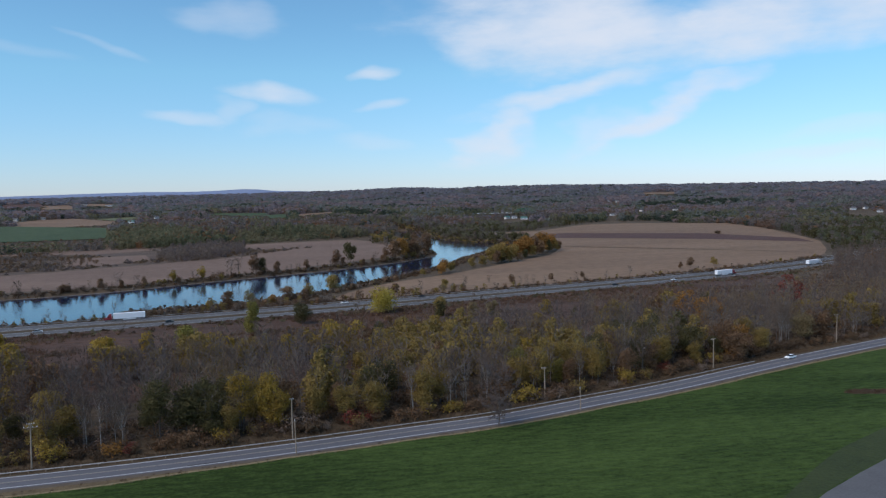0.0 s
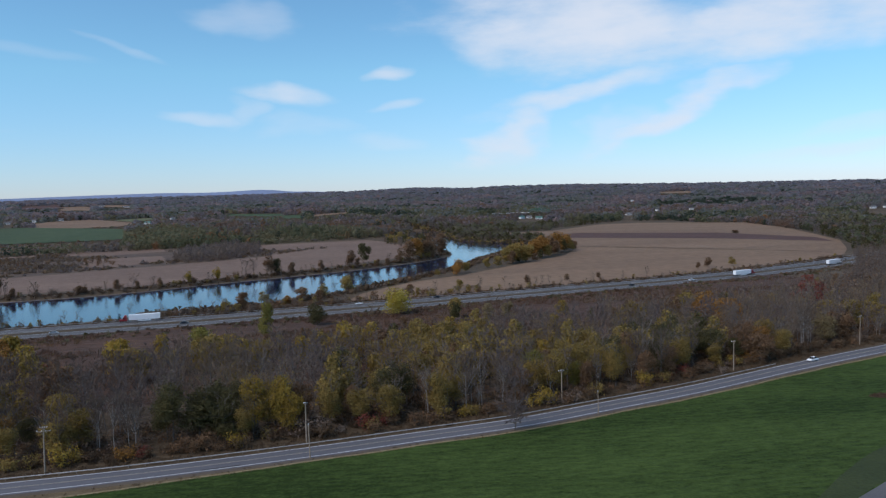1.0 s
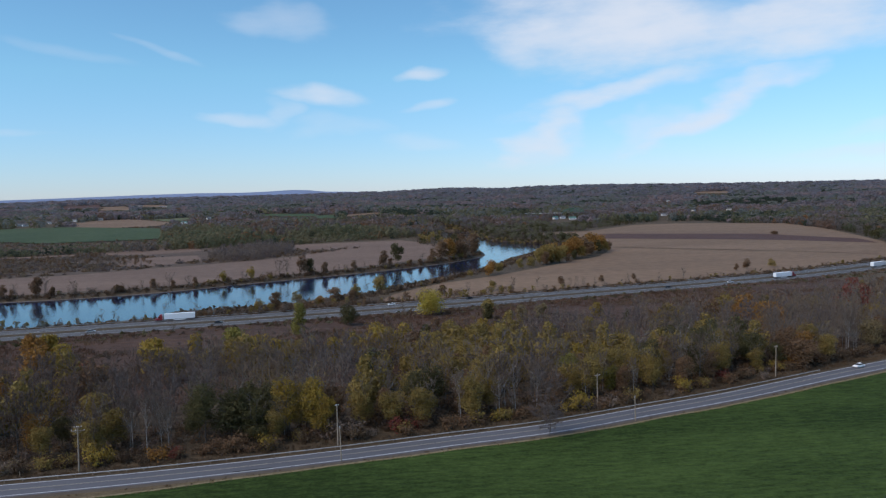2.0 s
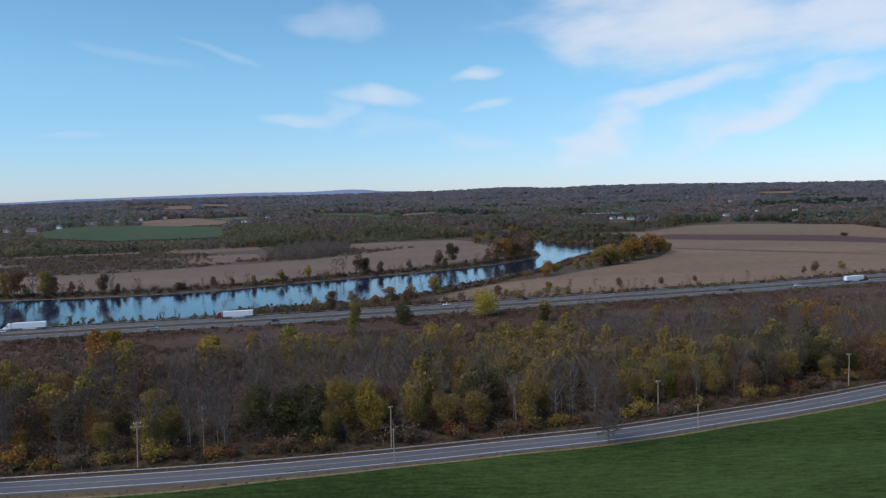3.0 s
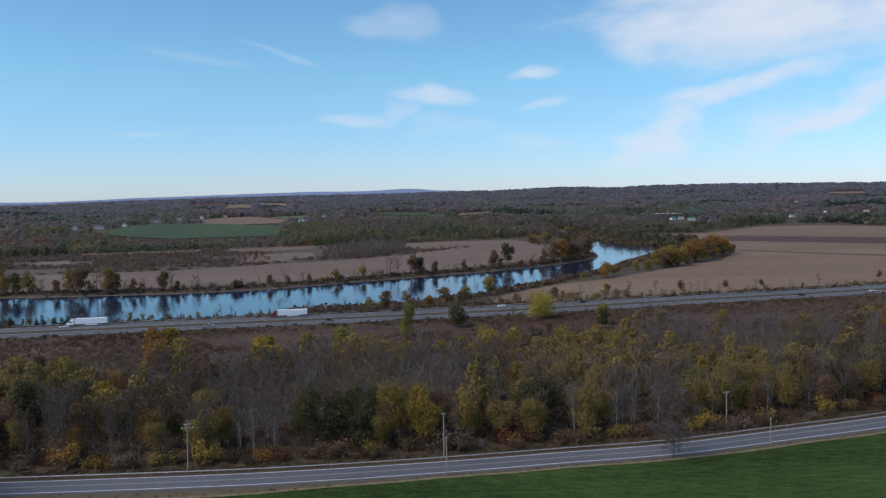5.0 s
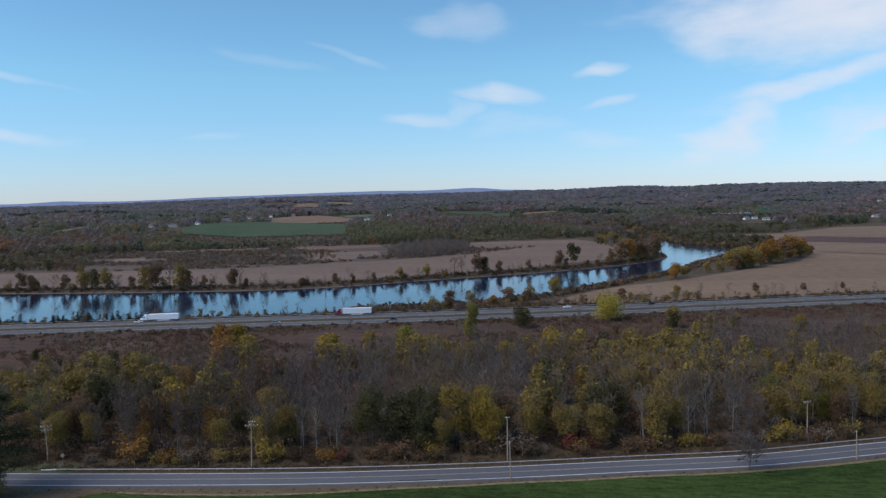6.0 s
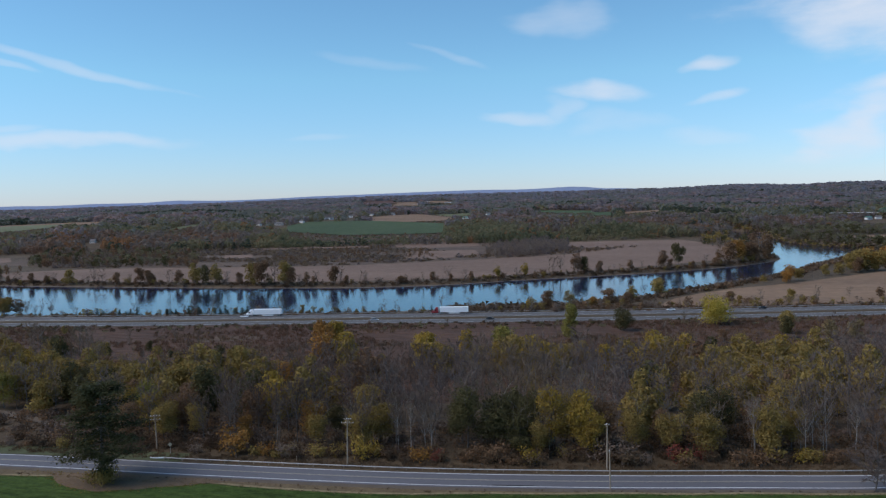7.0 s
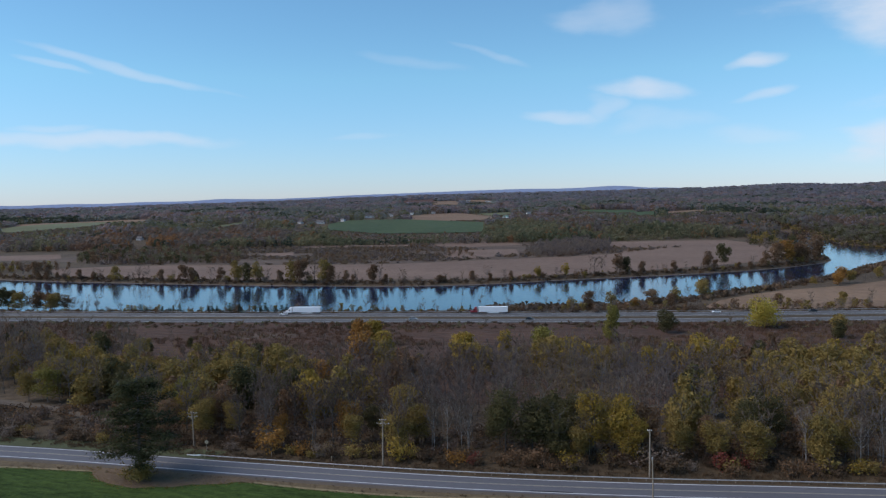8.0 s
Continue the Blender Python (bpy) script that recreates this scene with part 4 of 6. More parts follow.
for poly, gap, size, mix, label in BRUSH:
    pl = np.array(poly, float)
    p = spots(rng, pl[:, 0].min(), pl[:, 0].max(), pl[:, 1].min(), pl[:, 1].max(), gap, 0)
    p = p[inside(poly, *p.T) & ~inside(TAN_RIGHT, *p.T) & (waves(p[:, 0] * 0.5, p[:, 1] * 1.3, 40, 33) > (-0.5 if size == 0.5 else -2)) & (edge_distance(RIVER, *p.T) > 6) & (edge_distance(poly, *p.T) < -14 * (0.5 + 0.5 * waves(p[:, 0], p[:, 1], 26, 31)))]
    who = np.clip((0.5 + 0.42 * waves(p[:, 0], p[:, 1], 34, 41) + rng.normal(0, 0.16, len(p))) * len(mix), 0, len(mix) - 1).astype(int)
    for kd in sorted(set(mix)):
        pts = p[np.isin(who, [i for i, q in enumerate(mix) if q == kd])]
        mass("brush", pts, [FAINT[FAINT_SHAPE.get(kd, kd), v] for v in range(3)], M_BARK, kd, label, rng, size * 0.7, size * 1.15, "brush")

SCRUB = [(None, bush(330 + i, 1.5, 3.6, 26, 0.5)[1]) for i in range(3)]
# weedy ground between the far fields
p = spots(rng, -620, 110, 690, 1060, 6.5, 0)
back = np.interp(p[:, 0], [-620, -560, -420, -290, -165, -75, 60, 110], [690, 695, 712, 735, 815, 880, 1090, 1090])
p = p[(p[:, 1] > back) & (p[:, 1] < np.interp(p[:, 0], FLOODPLAIN_X, FLOODPLAIN_Y) + 20) & (waves(p[:, 0] * 0.35, p[:, 1] * 1.6, 34, 61) > -0.2)]
for poly in (STRIP_C, STRIP_D, STRIP_E, STRIP_F, STRIP_G, LEFT_TAN):
    p = p[~inside(poly, *p.T)]
p = p + rng.normal(0, 2.5, p.shape)
for k, kd in enumerate(("bare", "bare_mauve", "reed", "bare_warm")):
    mass("field_brush", p[k::4], SCRUB, M_BARK, kd, "low brown brush between the far fields", rng, 0.7, 2.3, "brush", 0.2)
PLOUGH = [(348, 1120), (391, 1126), (567, 1015), (612, 860), (585, 790), (504, 896), (351, 1008), (326, 1012)]
patch("ploughed_strip", PLOUGH, 0.14, 14, M_PLOUGH, "dark brown ploughed strip across the stubble field")


def field_outline(poly, front=1.0):
    """A far field runs on towards the valley behind its front trees: the outline round it and its foreground."""
    q = np.vstack([np.array(poly, float), np.array(poly, float) * front])
    q = q[np.lexsort((q[:, 1], q[:, 0]))]
    half = []
    for order in (q, q[::-1]):
        run = []
        for v in order:
            while len(run) > 1 and (run[-1][0] - run[-2][0]) * (v[1] - run[-2][1]) <= (run[-1][1] - run[-2][1]) * (v[0] - run[-2][0]):
                run.pop()
            run.append(v)
        half += run[:-1]
    return np.array(half)


FAR_FIELDS = [FAR_GREEN, FAR_TAN, FAR_LAWN, LEFT_GREEN, RIGHT_TAN, BROWN, SLOPE, PALE]
patch("pasture", field_outline(FAR_GREEN), 1.1, 14, M_PASTURE, "bright green pasture on the far hillside")
patch("pasture", field_outline(FAR_LAWN), 0.5, 14, M_MEADOW, "small green lawn by the far farmhouses")
patch("pasture", field_outline(LEFT_GREEN), 0.7, 14, M_MEADOW, "distant pale green hay field among the woods")
patch("pasture", field_outline(SLOPE), 0.5, 14, M_MEADOW, "narrow green clearing on the wooded slope")
for poly, lift in ((FAR_TAN, 0.8), (RIGHT_TAN, 0.5), (BROWN, 0.5), (PALE, 0.4)):
    patch("stubble_field", field_outline(poly), lift, 14, M_STUBBLE, "distant tan harvested field between woods and hedges")
FALLOW = [(-640, 705), (-560, 692), (-420, 707), (-290, 727), (-165, 807), (-75, 872), (-60, 990), (-89, 1098), (-300, 1060), (-450, 1000), (-600, 930), (-760, 850), (-760, 740)]
patch("fallow", FALLOW, 0.03, 14, M_FALLOW, "dry tan fallow land with brown weeds beyond the river field")
for poly in (LEFT_TAN, STRIP_C, STRIP_D, STRIP_E, STRIP_F, STRIP_G):
    patch("stubble_field", poly, 0.1, 14, M_GREY_STUBBLE, "narrow tan harvested strip between brown hedges")
strip("field_track", np.array([(297, 853), (345, 812), (398, 764), (445, 712), (489, 659)], float), (1.5, -1.5), (0.3, 0.3), M_PLOUGH, None, "thin dark furrow between two stubble strips", "track")
strip("field_track", np.array([(296, 850), (330, 815), (375, 775), (410, 745), (446, 712), (470, 690)], float), (2.2, -2.2), (0.35, 0.35), M_VERGE, None, "pale grassy track across the stubble field", "track")
FAR_STRIPS = [
    (M_PASTURE, [(-279, 2025), (-114, 1949), (-103, 1757), (-265, 1926)]), (M_STUBBLE, [(-953, 3381), (-805, 3271), (-742, 2973), (-898, 3147)]),
    (M_PLOUGH, [(-1289, 3383), (-1164, 3509), (-1026, 3133), (-1123, 2946)]), (M_STUBBLE, [(-39, 1796), (54, 1999), (51, 1779), (-37, 1688)]),
    (M_PASTURE, [(-154, 1801), (-66, 1851), (-55, 1651), (-143, 1658)]), (M_STUBBLE, [(-1074, 3226), (-978, 3261), (-832, 2808), (-923, 2775)]),
    (M_STUBBLE, [(1446, 3153), (1588, 3088), (1454, 2828), (1339, 2920)]), (M_STUBBLE, [(-1449, 1343), (-1389, 1612), (-1300, 1618), (-1172, 1449), (-1257, 1321), (-1319, 1224)]),
]
for m, poly in FAR_STRIPS:
    patch("far_field", field_outline(poly), 0.6, 16, m, "small distant field among the autumn woods")
CLEAR = [field_outline(q, 0.88) for q in [q for _, q in FAR_STRIPS] + FAR_FIELDS] + [TAN_RIGHT, TAN_LEFT, LEFT_TAN]


def clump(seed, n, wide, tall, leaf):
    """A distant crown: leaf masses laid over an uneven dome."""
    g = np.random.default_rng(seed)
    out = g.normal(size=(n, 3)) + [0, 0, 0.2]
    out /= np.linalg.norm(out, axis=1, keepdims=True)
    c = out * g.uniform(0.75, 1.0, (n, 1)) * [wide / 2, wide / 2, tall / 2] + [0, 0, tall * 0.5]
    c[:, :2] *= 1 + 0.25 * np.sin(3 * np.arctan2(out[:, 1:2], out[:, :1]) + seed)
    return None, cards(g, c, leaf, out * [1, 1, 0.8], 0.3)


CLUMPS = [clump(900 + i, 28, 8.5 + 0.6 * i, 10 + i, 1.75) for i in range(5)]
FAR_CLUMPS = [clump(920 + i, 15, 9.5, 10 + i, 2.6) for i in range(5)]
HOUSES = [(-717, 1421), (-709, 1509), (-725, 1682), (-692, 1748), (-665, 1827), (-628, 1891), (-375, 1642), (-366, 1852), (-848, 1032), (1187, 1483), (1229, 1496), (1186, 1401), (426, 1616), (446, 1628), (461, 1602), (1009, 2461), (992, 2343), (819, 1776), (679, 1623), (898, 1751), (-731, 1441), (-760, 1412), (-706, 1664), (-912, 3209), (-755, 3011)]
for r0, r1, gap in ((850, 1150, 8.5), (1150, 1500, 10), (1500, 2000, 13), (2000, 2700, 17), (2700, 3600, 23), (3600, 4700, 30)):
    p = spots(rng, -r1 * 0.82, r1 * 0.76, 500, r1, gap, 0)
    r, az = np.hypot(*p.T), np.degrees(np.arctan2(*p.T))
    ok = (r > r0) & (r <= r1) & (az > -52) & (az < 45)
    beyond = p[:, 1] - np.interp(p[:, 0], FLOODPLAIN_X, FLOODPLAIN_Y)
    ok &= (beyond > 10) | ((p[:, 0] > 700) & (beyond > -600))
    p = p[ok]
    ok = edge_distance(RIVER, *p.T) > 8
    for poly in CLEAR:
        ok &= ~inside(poly, *p.T)
    for hx, hy in HOUSES:
        way = np.array((hx, hy)) / math.hypot(hx, hy)
        along = (p - (hx, hy)) @ way
        across = (p - (hx, hy)) @ (way[1], -way[0])
        ok &= ~((np.abs(across) < 13) & (along > (-230 if hy < 2200 else -400)) & (along < 12))
    p = p[ok]
    tone = 0.95 * waves(p[:, 0] * 0.7, p[:, 1], 130, 8) + 0.5 * waves(p[:, 0], p[:, 1] * 1.2, 55, 18) + rng.normal(0, 0.14, len(p))
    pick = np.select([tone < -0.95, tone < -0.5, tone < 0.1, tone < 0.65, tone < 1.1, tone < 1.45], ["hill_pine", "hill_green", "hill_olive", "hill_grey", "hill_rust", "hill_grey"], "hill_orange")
    # Farther crowns take the tones with haze painted in, haze_grey farthest out
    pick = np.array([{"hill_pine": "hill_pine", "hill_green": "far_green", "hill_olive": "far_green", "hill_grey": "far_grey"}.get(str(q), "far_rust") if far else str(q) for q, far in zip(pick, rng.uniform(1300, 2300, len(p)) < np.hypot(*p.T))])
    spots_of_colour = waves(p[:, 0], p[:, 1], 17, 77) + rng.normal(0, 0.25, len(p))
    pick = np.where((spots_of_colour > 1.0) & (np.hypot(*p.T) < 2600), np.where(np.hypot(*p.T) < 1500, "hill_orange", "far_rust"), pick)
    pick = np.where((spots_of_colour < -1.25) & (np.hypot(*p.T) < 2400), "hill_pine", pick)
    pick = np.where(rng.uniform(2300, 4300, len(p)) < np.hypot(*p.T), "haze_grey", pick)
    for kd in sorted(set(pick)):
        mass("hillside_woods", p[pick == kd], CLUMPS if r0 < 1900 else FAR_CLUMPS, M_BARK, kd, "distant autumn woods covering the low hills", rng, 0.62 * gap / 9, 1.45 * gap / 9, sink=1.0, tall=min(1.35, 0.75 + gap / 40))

# low hedges and weeds in front of the far fields
for poly in [q for _, q in FAR_STRIPS] + FAR_FIELDS:
    front = field_outline(poly, 0.88)
    p = spots(rng, front[:, 0].min(), front[:, 0].max(), front[:, 1].min(), front[:, 1].max(), 9.5, 0)
    p = p[inside(front, *p.T) & ~inside(field_outline(poly, 0.998), *p.T)]
    for other in FAR_FIELDS:
        p = p[~inside(field_outline(other), *p.T)]
    for k, kd in enumerate(("bare", "hill_green", "hill_grey", "rust")):
        if len(p[k::4]):
            mass("hedge_brush", p[k::4], SCRUB, M_BARK, kd, "low brown and green hedge brush before a far field", rng, 0.8, 2.2, "brush", 0.2)

# ridge on the skyline, its blue haze painted as base colour
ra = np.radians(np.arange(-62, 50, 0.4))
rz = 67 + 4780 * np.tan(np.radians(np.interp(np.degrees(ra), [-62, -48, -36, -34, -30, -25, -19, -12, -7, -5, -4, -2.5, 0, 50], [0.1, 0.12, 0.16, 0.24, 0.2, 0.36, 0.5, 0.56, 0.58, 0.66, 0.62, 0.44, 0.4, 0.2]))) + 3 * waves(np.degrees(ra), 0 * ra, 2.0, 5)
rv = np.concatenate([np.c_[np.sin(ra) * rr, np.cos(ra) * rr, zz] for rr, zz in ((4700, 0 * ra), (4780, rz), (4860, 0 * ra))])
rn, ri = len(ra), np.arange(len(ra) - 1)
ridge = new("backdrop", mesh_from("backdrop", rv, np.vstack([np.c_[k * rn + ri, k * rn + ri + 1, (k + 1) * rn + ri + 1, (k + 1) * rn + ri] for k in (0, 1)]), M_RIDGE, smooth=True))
tagged(ridge, "wooded ridge coloured haze blue along the far horizon", "ridge", kind="structure")

# ---- single trees along river, highway and road ----
made = {}
SHAPE_OF = {"bare_warm": "bare", "bare_mauve": "bare", "bright": "yellow", "straw": "rust"}
LABELS |= {"bare_warm": "bare warm-brown autumn tree with fine twigs", "bare_mauve": "bare mauve-grey autumn tree with fine twigs", "bright": "bright yellow-green tree still in leaf", "straw": "pale straw-coloured autumn tree with dry leaves"}


def set_tree(x, y, kd, tall, wide=None, pats=FAR, group="", label=""):
    v = int(rng.integers(3))
    key = (kd, v, id(pats), label)
    grown = pats[SHAPE_OF.get(kd, kd), v]
    base = float(np.percentile(grown[1][0][:, 2], 99))
    sc = tall / base
    sw = sc * 1.3 if wide is None else wide / float(2 * np.percentile(np.hypot(*grown[1][0][:, :2].T), 96))
    m = pose(x, y, float(land(x, y)) - 0.1, 0, 0, rng.uniform(0, 360)) @ Matrix.Diagonal((sw, sw, sc, 1))
    if key in made:
        ob = copy_thing(made[key], m)
        ob.scale = m.to_scale()
        return ob
    made[key] = plant("tree", *grown, kd, M_BARK, m, label or LABELS[kd], "tree", group)
    return made[key]


def along(line, n, lo, hi, g):
    """Places scattered beside a line, to its left."""
    i = g.integers(0, len(line), n)
    return line[i] + sideways(line)[i] * g.uniform(lo, hi, (n, 1)) + g.uniform(-4, 4, (n, 2))


set_tree(574, 987, "rust", 5, 11, label="lone rust-brown bush in the stubble field")
for x, y, kd, tall in STANDOUTS:
    set_tree(x, y, kd, tall * 1.08, tall * rng.uniform(0.68, 0.9), NEAR if y - road_y(x) < 75 else FAR, "trees that stand out in the woods")
PALE_TRUNKS = [(-56, 188), (-53, 191), (-51, 189), (-60, 190), (-68, 193), (-190, 212), (-187, 214), (-196, 213), (18, 204), (26, 208), (92, 226), (184, 262), (205, 272)]
for x, y in PALE_TRUNKS:
    top = plant("tree", *NEAR["bare", int(rng.integers(3))], "bare", M_PALE_BARK, pose(x, y, float(land(x, y)) - 0.1, rng.normal(0, 2), rng.normal(0, 2), rng.uniform(0, 360)) @ Matrix.Diagonal((0.6, 0.6, rng.uniform(0.75, 0.95), 1)), "slender bare tree with a pale straight trunk", "tree", "pale-trunked trees at the woods' edge")
x = np.r_[rng.uniform(-30, 120, 22), rng.uniform(150, 260, 8)]
mass("pale_woods", np.c_[x, road_y(x) + rng.uniform(14, 26, len(x))], [NEAR["bare", v] for v in range(3)], M_PALE_BARK, "bare", "slender bare trees with pale trunks along the woods' edge", rng, 0.55, 0.85)
far_line = smooth_line(BANK_FAR[2:19], 8)
near_line = smooth_line(BANK_NEAR[6:21], 8)
highway_bank = HIGHWAY[(HIGHWAY[:, 0] > -620) & (HIGHWAY[:, 0] < -50)]
highway_side = HIGHWAY[(HIGHWAY[:, 0] > -60) & (HIGHWAY[:, 0] < 110)]
field_side = HIGHWAY[(HIGHWAY[:, 0] > 100) & (HIGHWAY[:, 0] < 470)]
for line, count, lo, hi, small, big, label in ((far_line, 1700, 1.5, 13, 0.5, 1.35, "brown brush lining the far river bank"), (near_line, 1300, 2, 14, 0.7, 2.1, "autumn brush lining the near river bank"), (highway_bank, 800, 18.5, 24, 0.3, 1.0, "low dark brush between highway and river"), (highway_side, 750, 18.5, 42, 0.35, 1.0, "dense brown brush between highway and river"), (field_side, 700, 18.5, 24, 0.4, 1.2, "brown weeds between highway and stubble field")):
    p = along(line, count, lo, hi, rng)
    p = p[(edge_distance(RIVER, *p.T) > 1.2) & ~(inside(TAN_RIGHT, *p.T) & (p[:, 1] - highway_y(p[:, 0]) > 26))]
    for k, kd in enumerate(("scrub", "bare", "rust", "scrub", "reed")):
        mass("bank_brush", p[k::5], SCRUB, M_BARK, kd, label, rng, small, big, "brush")
for line, count, lo, hi, small, big, label in ((far_line, 240, 3, 10, 0.2, 0.6, "thin bare saplings on the far river bank"), (highway_bank, 230, 19, 26, 0.15, 0.5, "thin bare saplings between highway and river"), (field_side, 150, 18.5, 25, 0.15, 0.42, "thin bare saplings between highway and stubble field"), (highway_side, 150, 18.5, 40, 0.2, 0.6, "thin bare saplings between highway and river bend")):
    p = along(line, count, lo, hi, rng)
    p = p[edge_distance(RIVER, *p.T) > 1.2]
    for k, kd in enumerate(("bare", "rust", "bare", "olive")):
        mass("saplings", p[k::4], [FAINT[kd, v] for v in range(3)], M_BARK, kd, label, rng, small, big, "brush")
strip("river_edge", far_line, (0.5, 0.2, -0.3), (-1.8, -1.9, -2.1), M_MUD, None, "pale muddy waterline along the far bank", "river bank")
BANK_WEST = [(-580, 568, "rust", 15), (-569, 570, "rust", 12), (-542, 563, "bare", 9), (-521, 558, "rust", 9), (-479, 556, "olive", 13), (-496, 558, "bare", 10), (-455, 557, "bare", 14), (-446, 557, "bare", 13), (-432, 557, "rust", 10), (-410, 559, "rust", 14), (-401, 558, "rust", 12), (-381, 558, "bare", 13), (-373, 559, "rust", 12), (-357, 559, "olive", 18), (-346, 559, "green", 16), (-339, 560, "olive", 17), (-328, 560, "bare", 12), (-318, 562, "rust", 10), (-306, 562, "olive", 18), (-297, 560, "rust", 20), (-287, 562, "bare", 21), (-278, 563, "olive", 19), (-272, 562, "rust", 14), (-265, 563, "bare", 9)]
BANK_MIDDLE = [(-260, 565, "rust", 10), (-252, 566, "bare", 11), (-239, 571, "rust", 14), (-234, 573, "bare", 15), (-213, 572, "bare", 11), (-182, 586, "bare", 7), (-162, 592, "rust", 8), (-151, 598, "bare", 12), (-138, 604, "bare", 9), (-133, 606, "rust", 7), (-114, 616, "yellow", 10), (-94, 634, "yellow", 11), (-85, 636, "bare", 6), (-71, 645, "bare", 16), (-66, 652, "bare", 17), (-52, 659, "rust", 17), (-48, 662, "green", 14), (-34, 666, "rust", 10), (-8, 679, "rust", 10), (-15, 676, "bare", 7)]
BANK_TIP = [(19, 703, "rust", 16), (34, 736, "green", 20), (26, 715, "rust", 8), (58, 728, "bare", 11), (69, 740, "rust", 14), (81, 762, "rust", 17), (90, 768, "orange", 19), (100, 780, "rust", 16), (108, 790, "rust", 15), (116, 806, "bare", 18), (124, 830, "rust", 17), (127, 850, "rust", 19), (124, 872, "bare", 18), (120, 900, "rust", 18), (116, 930, "green", 16), (98, 800, "olive", 14), (112, 825, "bare_warm", 17), (-620, 590, "bare", 13), (-680, 600, "rust", 10)]
BANK_TREES = BANK_WEST + BANK_MIDDLE + BANK_TIP
far_bank = smooth_line(BANK_FAR, 4)
for x, y, kd, tall in BANK_TREES:
    i = int(np.argmin(np.hypot(far_bank[:, 0] - x, far_bank[:, 1] - y)))
    gap = float(edge_distance(RIVER, np.array(x), np.array(y)))
    if gap < 4:
        x, y = np.array((x, y)) + sideways(far_bank)[i] * (4.5 - gap)
    set_tree(x, y, kd, tall * (1.12 if x > 75 else 1.0), tall * (0.85 if x > 75 else 0.66), group="trees along the far river bank")
POINT_TREES = [(101, 592, "orange", 9), (105, 606, "orange", 11), (113, 614, "olive", 8), (126, 630, "bare", 8), (138, 646, "olive", 8), (150, 653, "olive", 9), (162, 672, "olive", 14), (171, 679, "olive", 17), (179, 689, "orange", 17), (186, 689, "olive", 15), (203, 720, "orange", 18), (214, 729, "orange", 20), (229, 750, "rust", 18), (245, 776, "orange", 20), (256, 789, "orange", 16), (266, 810, "orange", 16), (262, 830, "olive", 13), (238, 790, "rust", 14), (215, 765, "rust", 13), (198, 735, "bare", 14), (170, 700, "rust", 13)]
for x, y, kd, tall in POINT_TREES:
    if edge_distance(RIVER, np.array(x), np.array(y)) > 2:
        set_tree(x, y, kd, tall * 1.1, tall * 0.92, group="trees on the river point")
p = np.array([t[:2] for t in POINT_TREES[6:]], float) + np.c_[rng.uniform(3, 8, 15), -rng.uniform(2, 8, 15)]
for k, kd in enumerate(("rust", "green", "olive")):
    mass("shore_woods", p[k::3], [FAR[kd, v] for v in range(3)], M_BARK, kd, "autumn trees behind the river point", rng, 0.75, 1.1, "woods")
north_shore = smooth_line(BANK_NEAR[0:8], 8)
p = along(north_shore, 620, 1.5, 62, rng)
p = p[(edge_distance(RIVER, *p.T) > 3) & ~inside(TAN_RIGHT, *p.T)]
for k, kd in enumerate(("green", "hill_olive", "bare_dark", "hill_grey")):
    mass("shore_woods", p[k::4], [FAINT[FAINT_SHAPE.get(kd, kd), v] for v in range(3)], M_BARK, kd, "autumn trees down to the water on the north shore", rng, 0.6, 1.15, "woods")
p = along(north_shore, 1100, -1, 10, rng)
p = p[edge_distance(RIVER, *p.T) > 0.2]
for k, kd in enumerate(("scrub", "bare", "olive", "green")):
    mass("shore_brush", p[k::4], SCRUB, M_BARK, kd, "dense brush overhanging the north shore", rng, 1.2, 2.6, "brush", 0.3)
north_bank = smooth_line(BANK_FAR[15:21], 8)
p = along(north_bank, 170, 3, 40, rng)
p = p[edge_distance(RIVER, *p.T) > 3]
for k, kd in enumerate(("bare", "olive", "bare", "green")):
    mass("shore_woods", p[k::4], [FAINT[kd, v] for v in range(3)], M_BARK, kd, "autumn trees down to the water on the north shore", rng, 0.6, 1.1, "woods")
NEAR_BANK = [(-19, 482, "rust", 9), (-6, 489, "olive", 10), (11, 520, "olive", 12), (25, 528, "bare", 11), (35, 544, "bare", 8), (-63, 453, "yellow", 7), (-54, 459, "rust", 10), (-42, 470, "olive", 9), (-28, 466, "orange", 6), (-8, 472, "rust", 8), (50, 555, "bare", 7), (64, 575, "bare", 8), (74, 588, "bare", 7), (86, 594, "olive", 6), (2, 505, "bare", 9), (18, 505, "bare", 7)]
NEAR_BANK += [
    (-398, 386, "bare", 13), (-382, 390, "rust", 12), (-372, 391, "rust", 10), (-365, 391, "bare", 9), (-392, 388, "rust", 12), (-455, 385, "green", 16), (-440, 384, "green", 15), (-424, 384, "bare", 14), (-414, 384, "green", 15), (-404, 385, "olive", 12), (-378, 388, "olive", 11), (-349, 392, "bare", 9), (-335, 395, "bare", 5), (70, 496, "bare", 8), (52, 490, "rust", 7), (88, 503, "olive", 7), (104, 506, "bare", 9), (122, 511, "bare", 8), (140, 515, "rust", 7), (310, 572, "rust", 9), (298, 566, "rust", 6), (335, 578, "olive", 8), (200, 532, "rust", 5), (172, 522, "rust", 6)]
for x, y, kd, tall in NEAR_BANK:
    y = max(y, float(highway_y(x)) + 19)
    set_tree(x, y, kd, tall, group="trees by the highway")
bank = far_bank[(far_bank[:, 0] > -640) & (far_bank[:, 0] < 60)]
i = rng.integers(0, len(bank), 85)
p = bank[i] + sideways(bank)[i] * rng.uniform(3.5, 9, (85, 1))
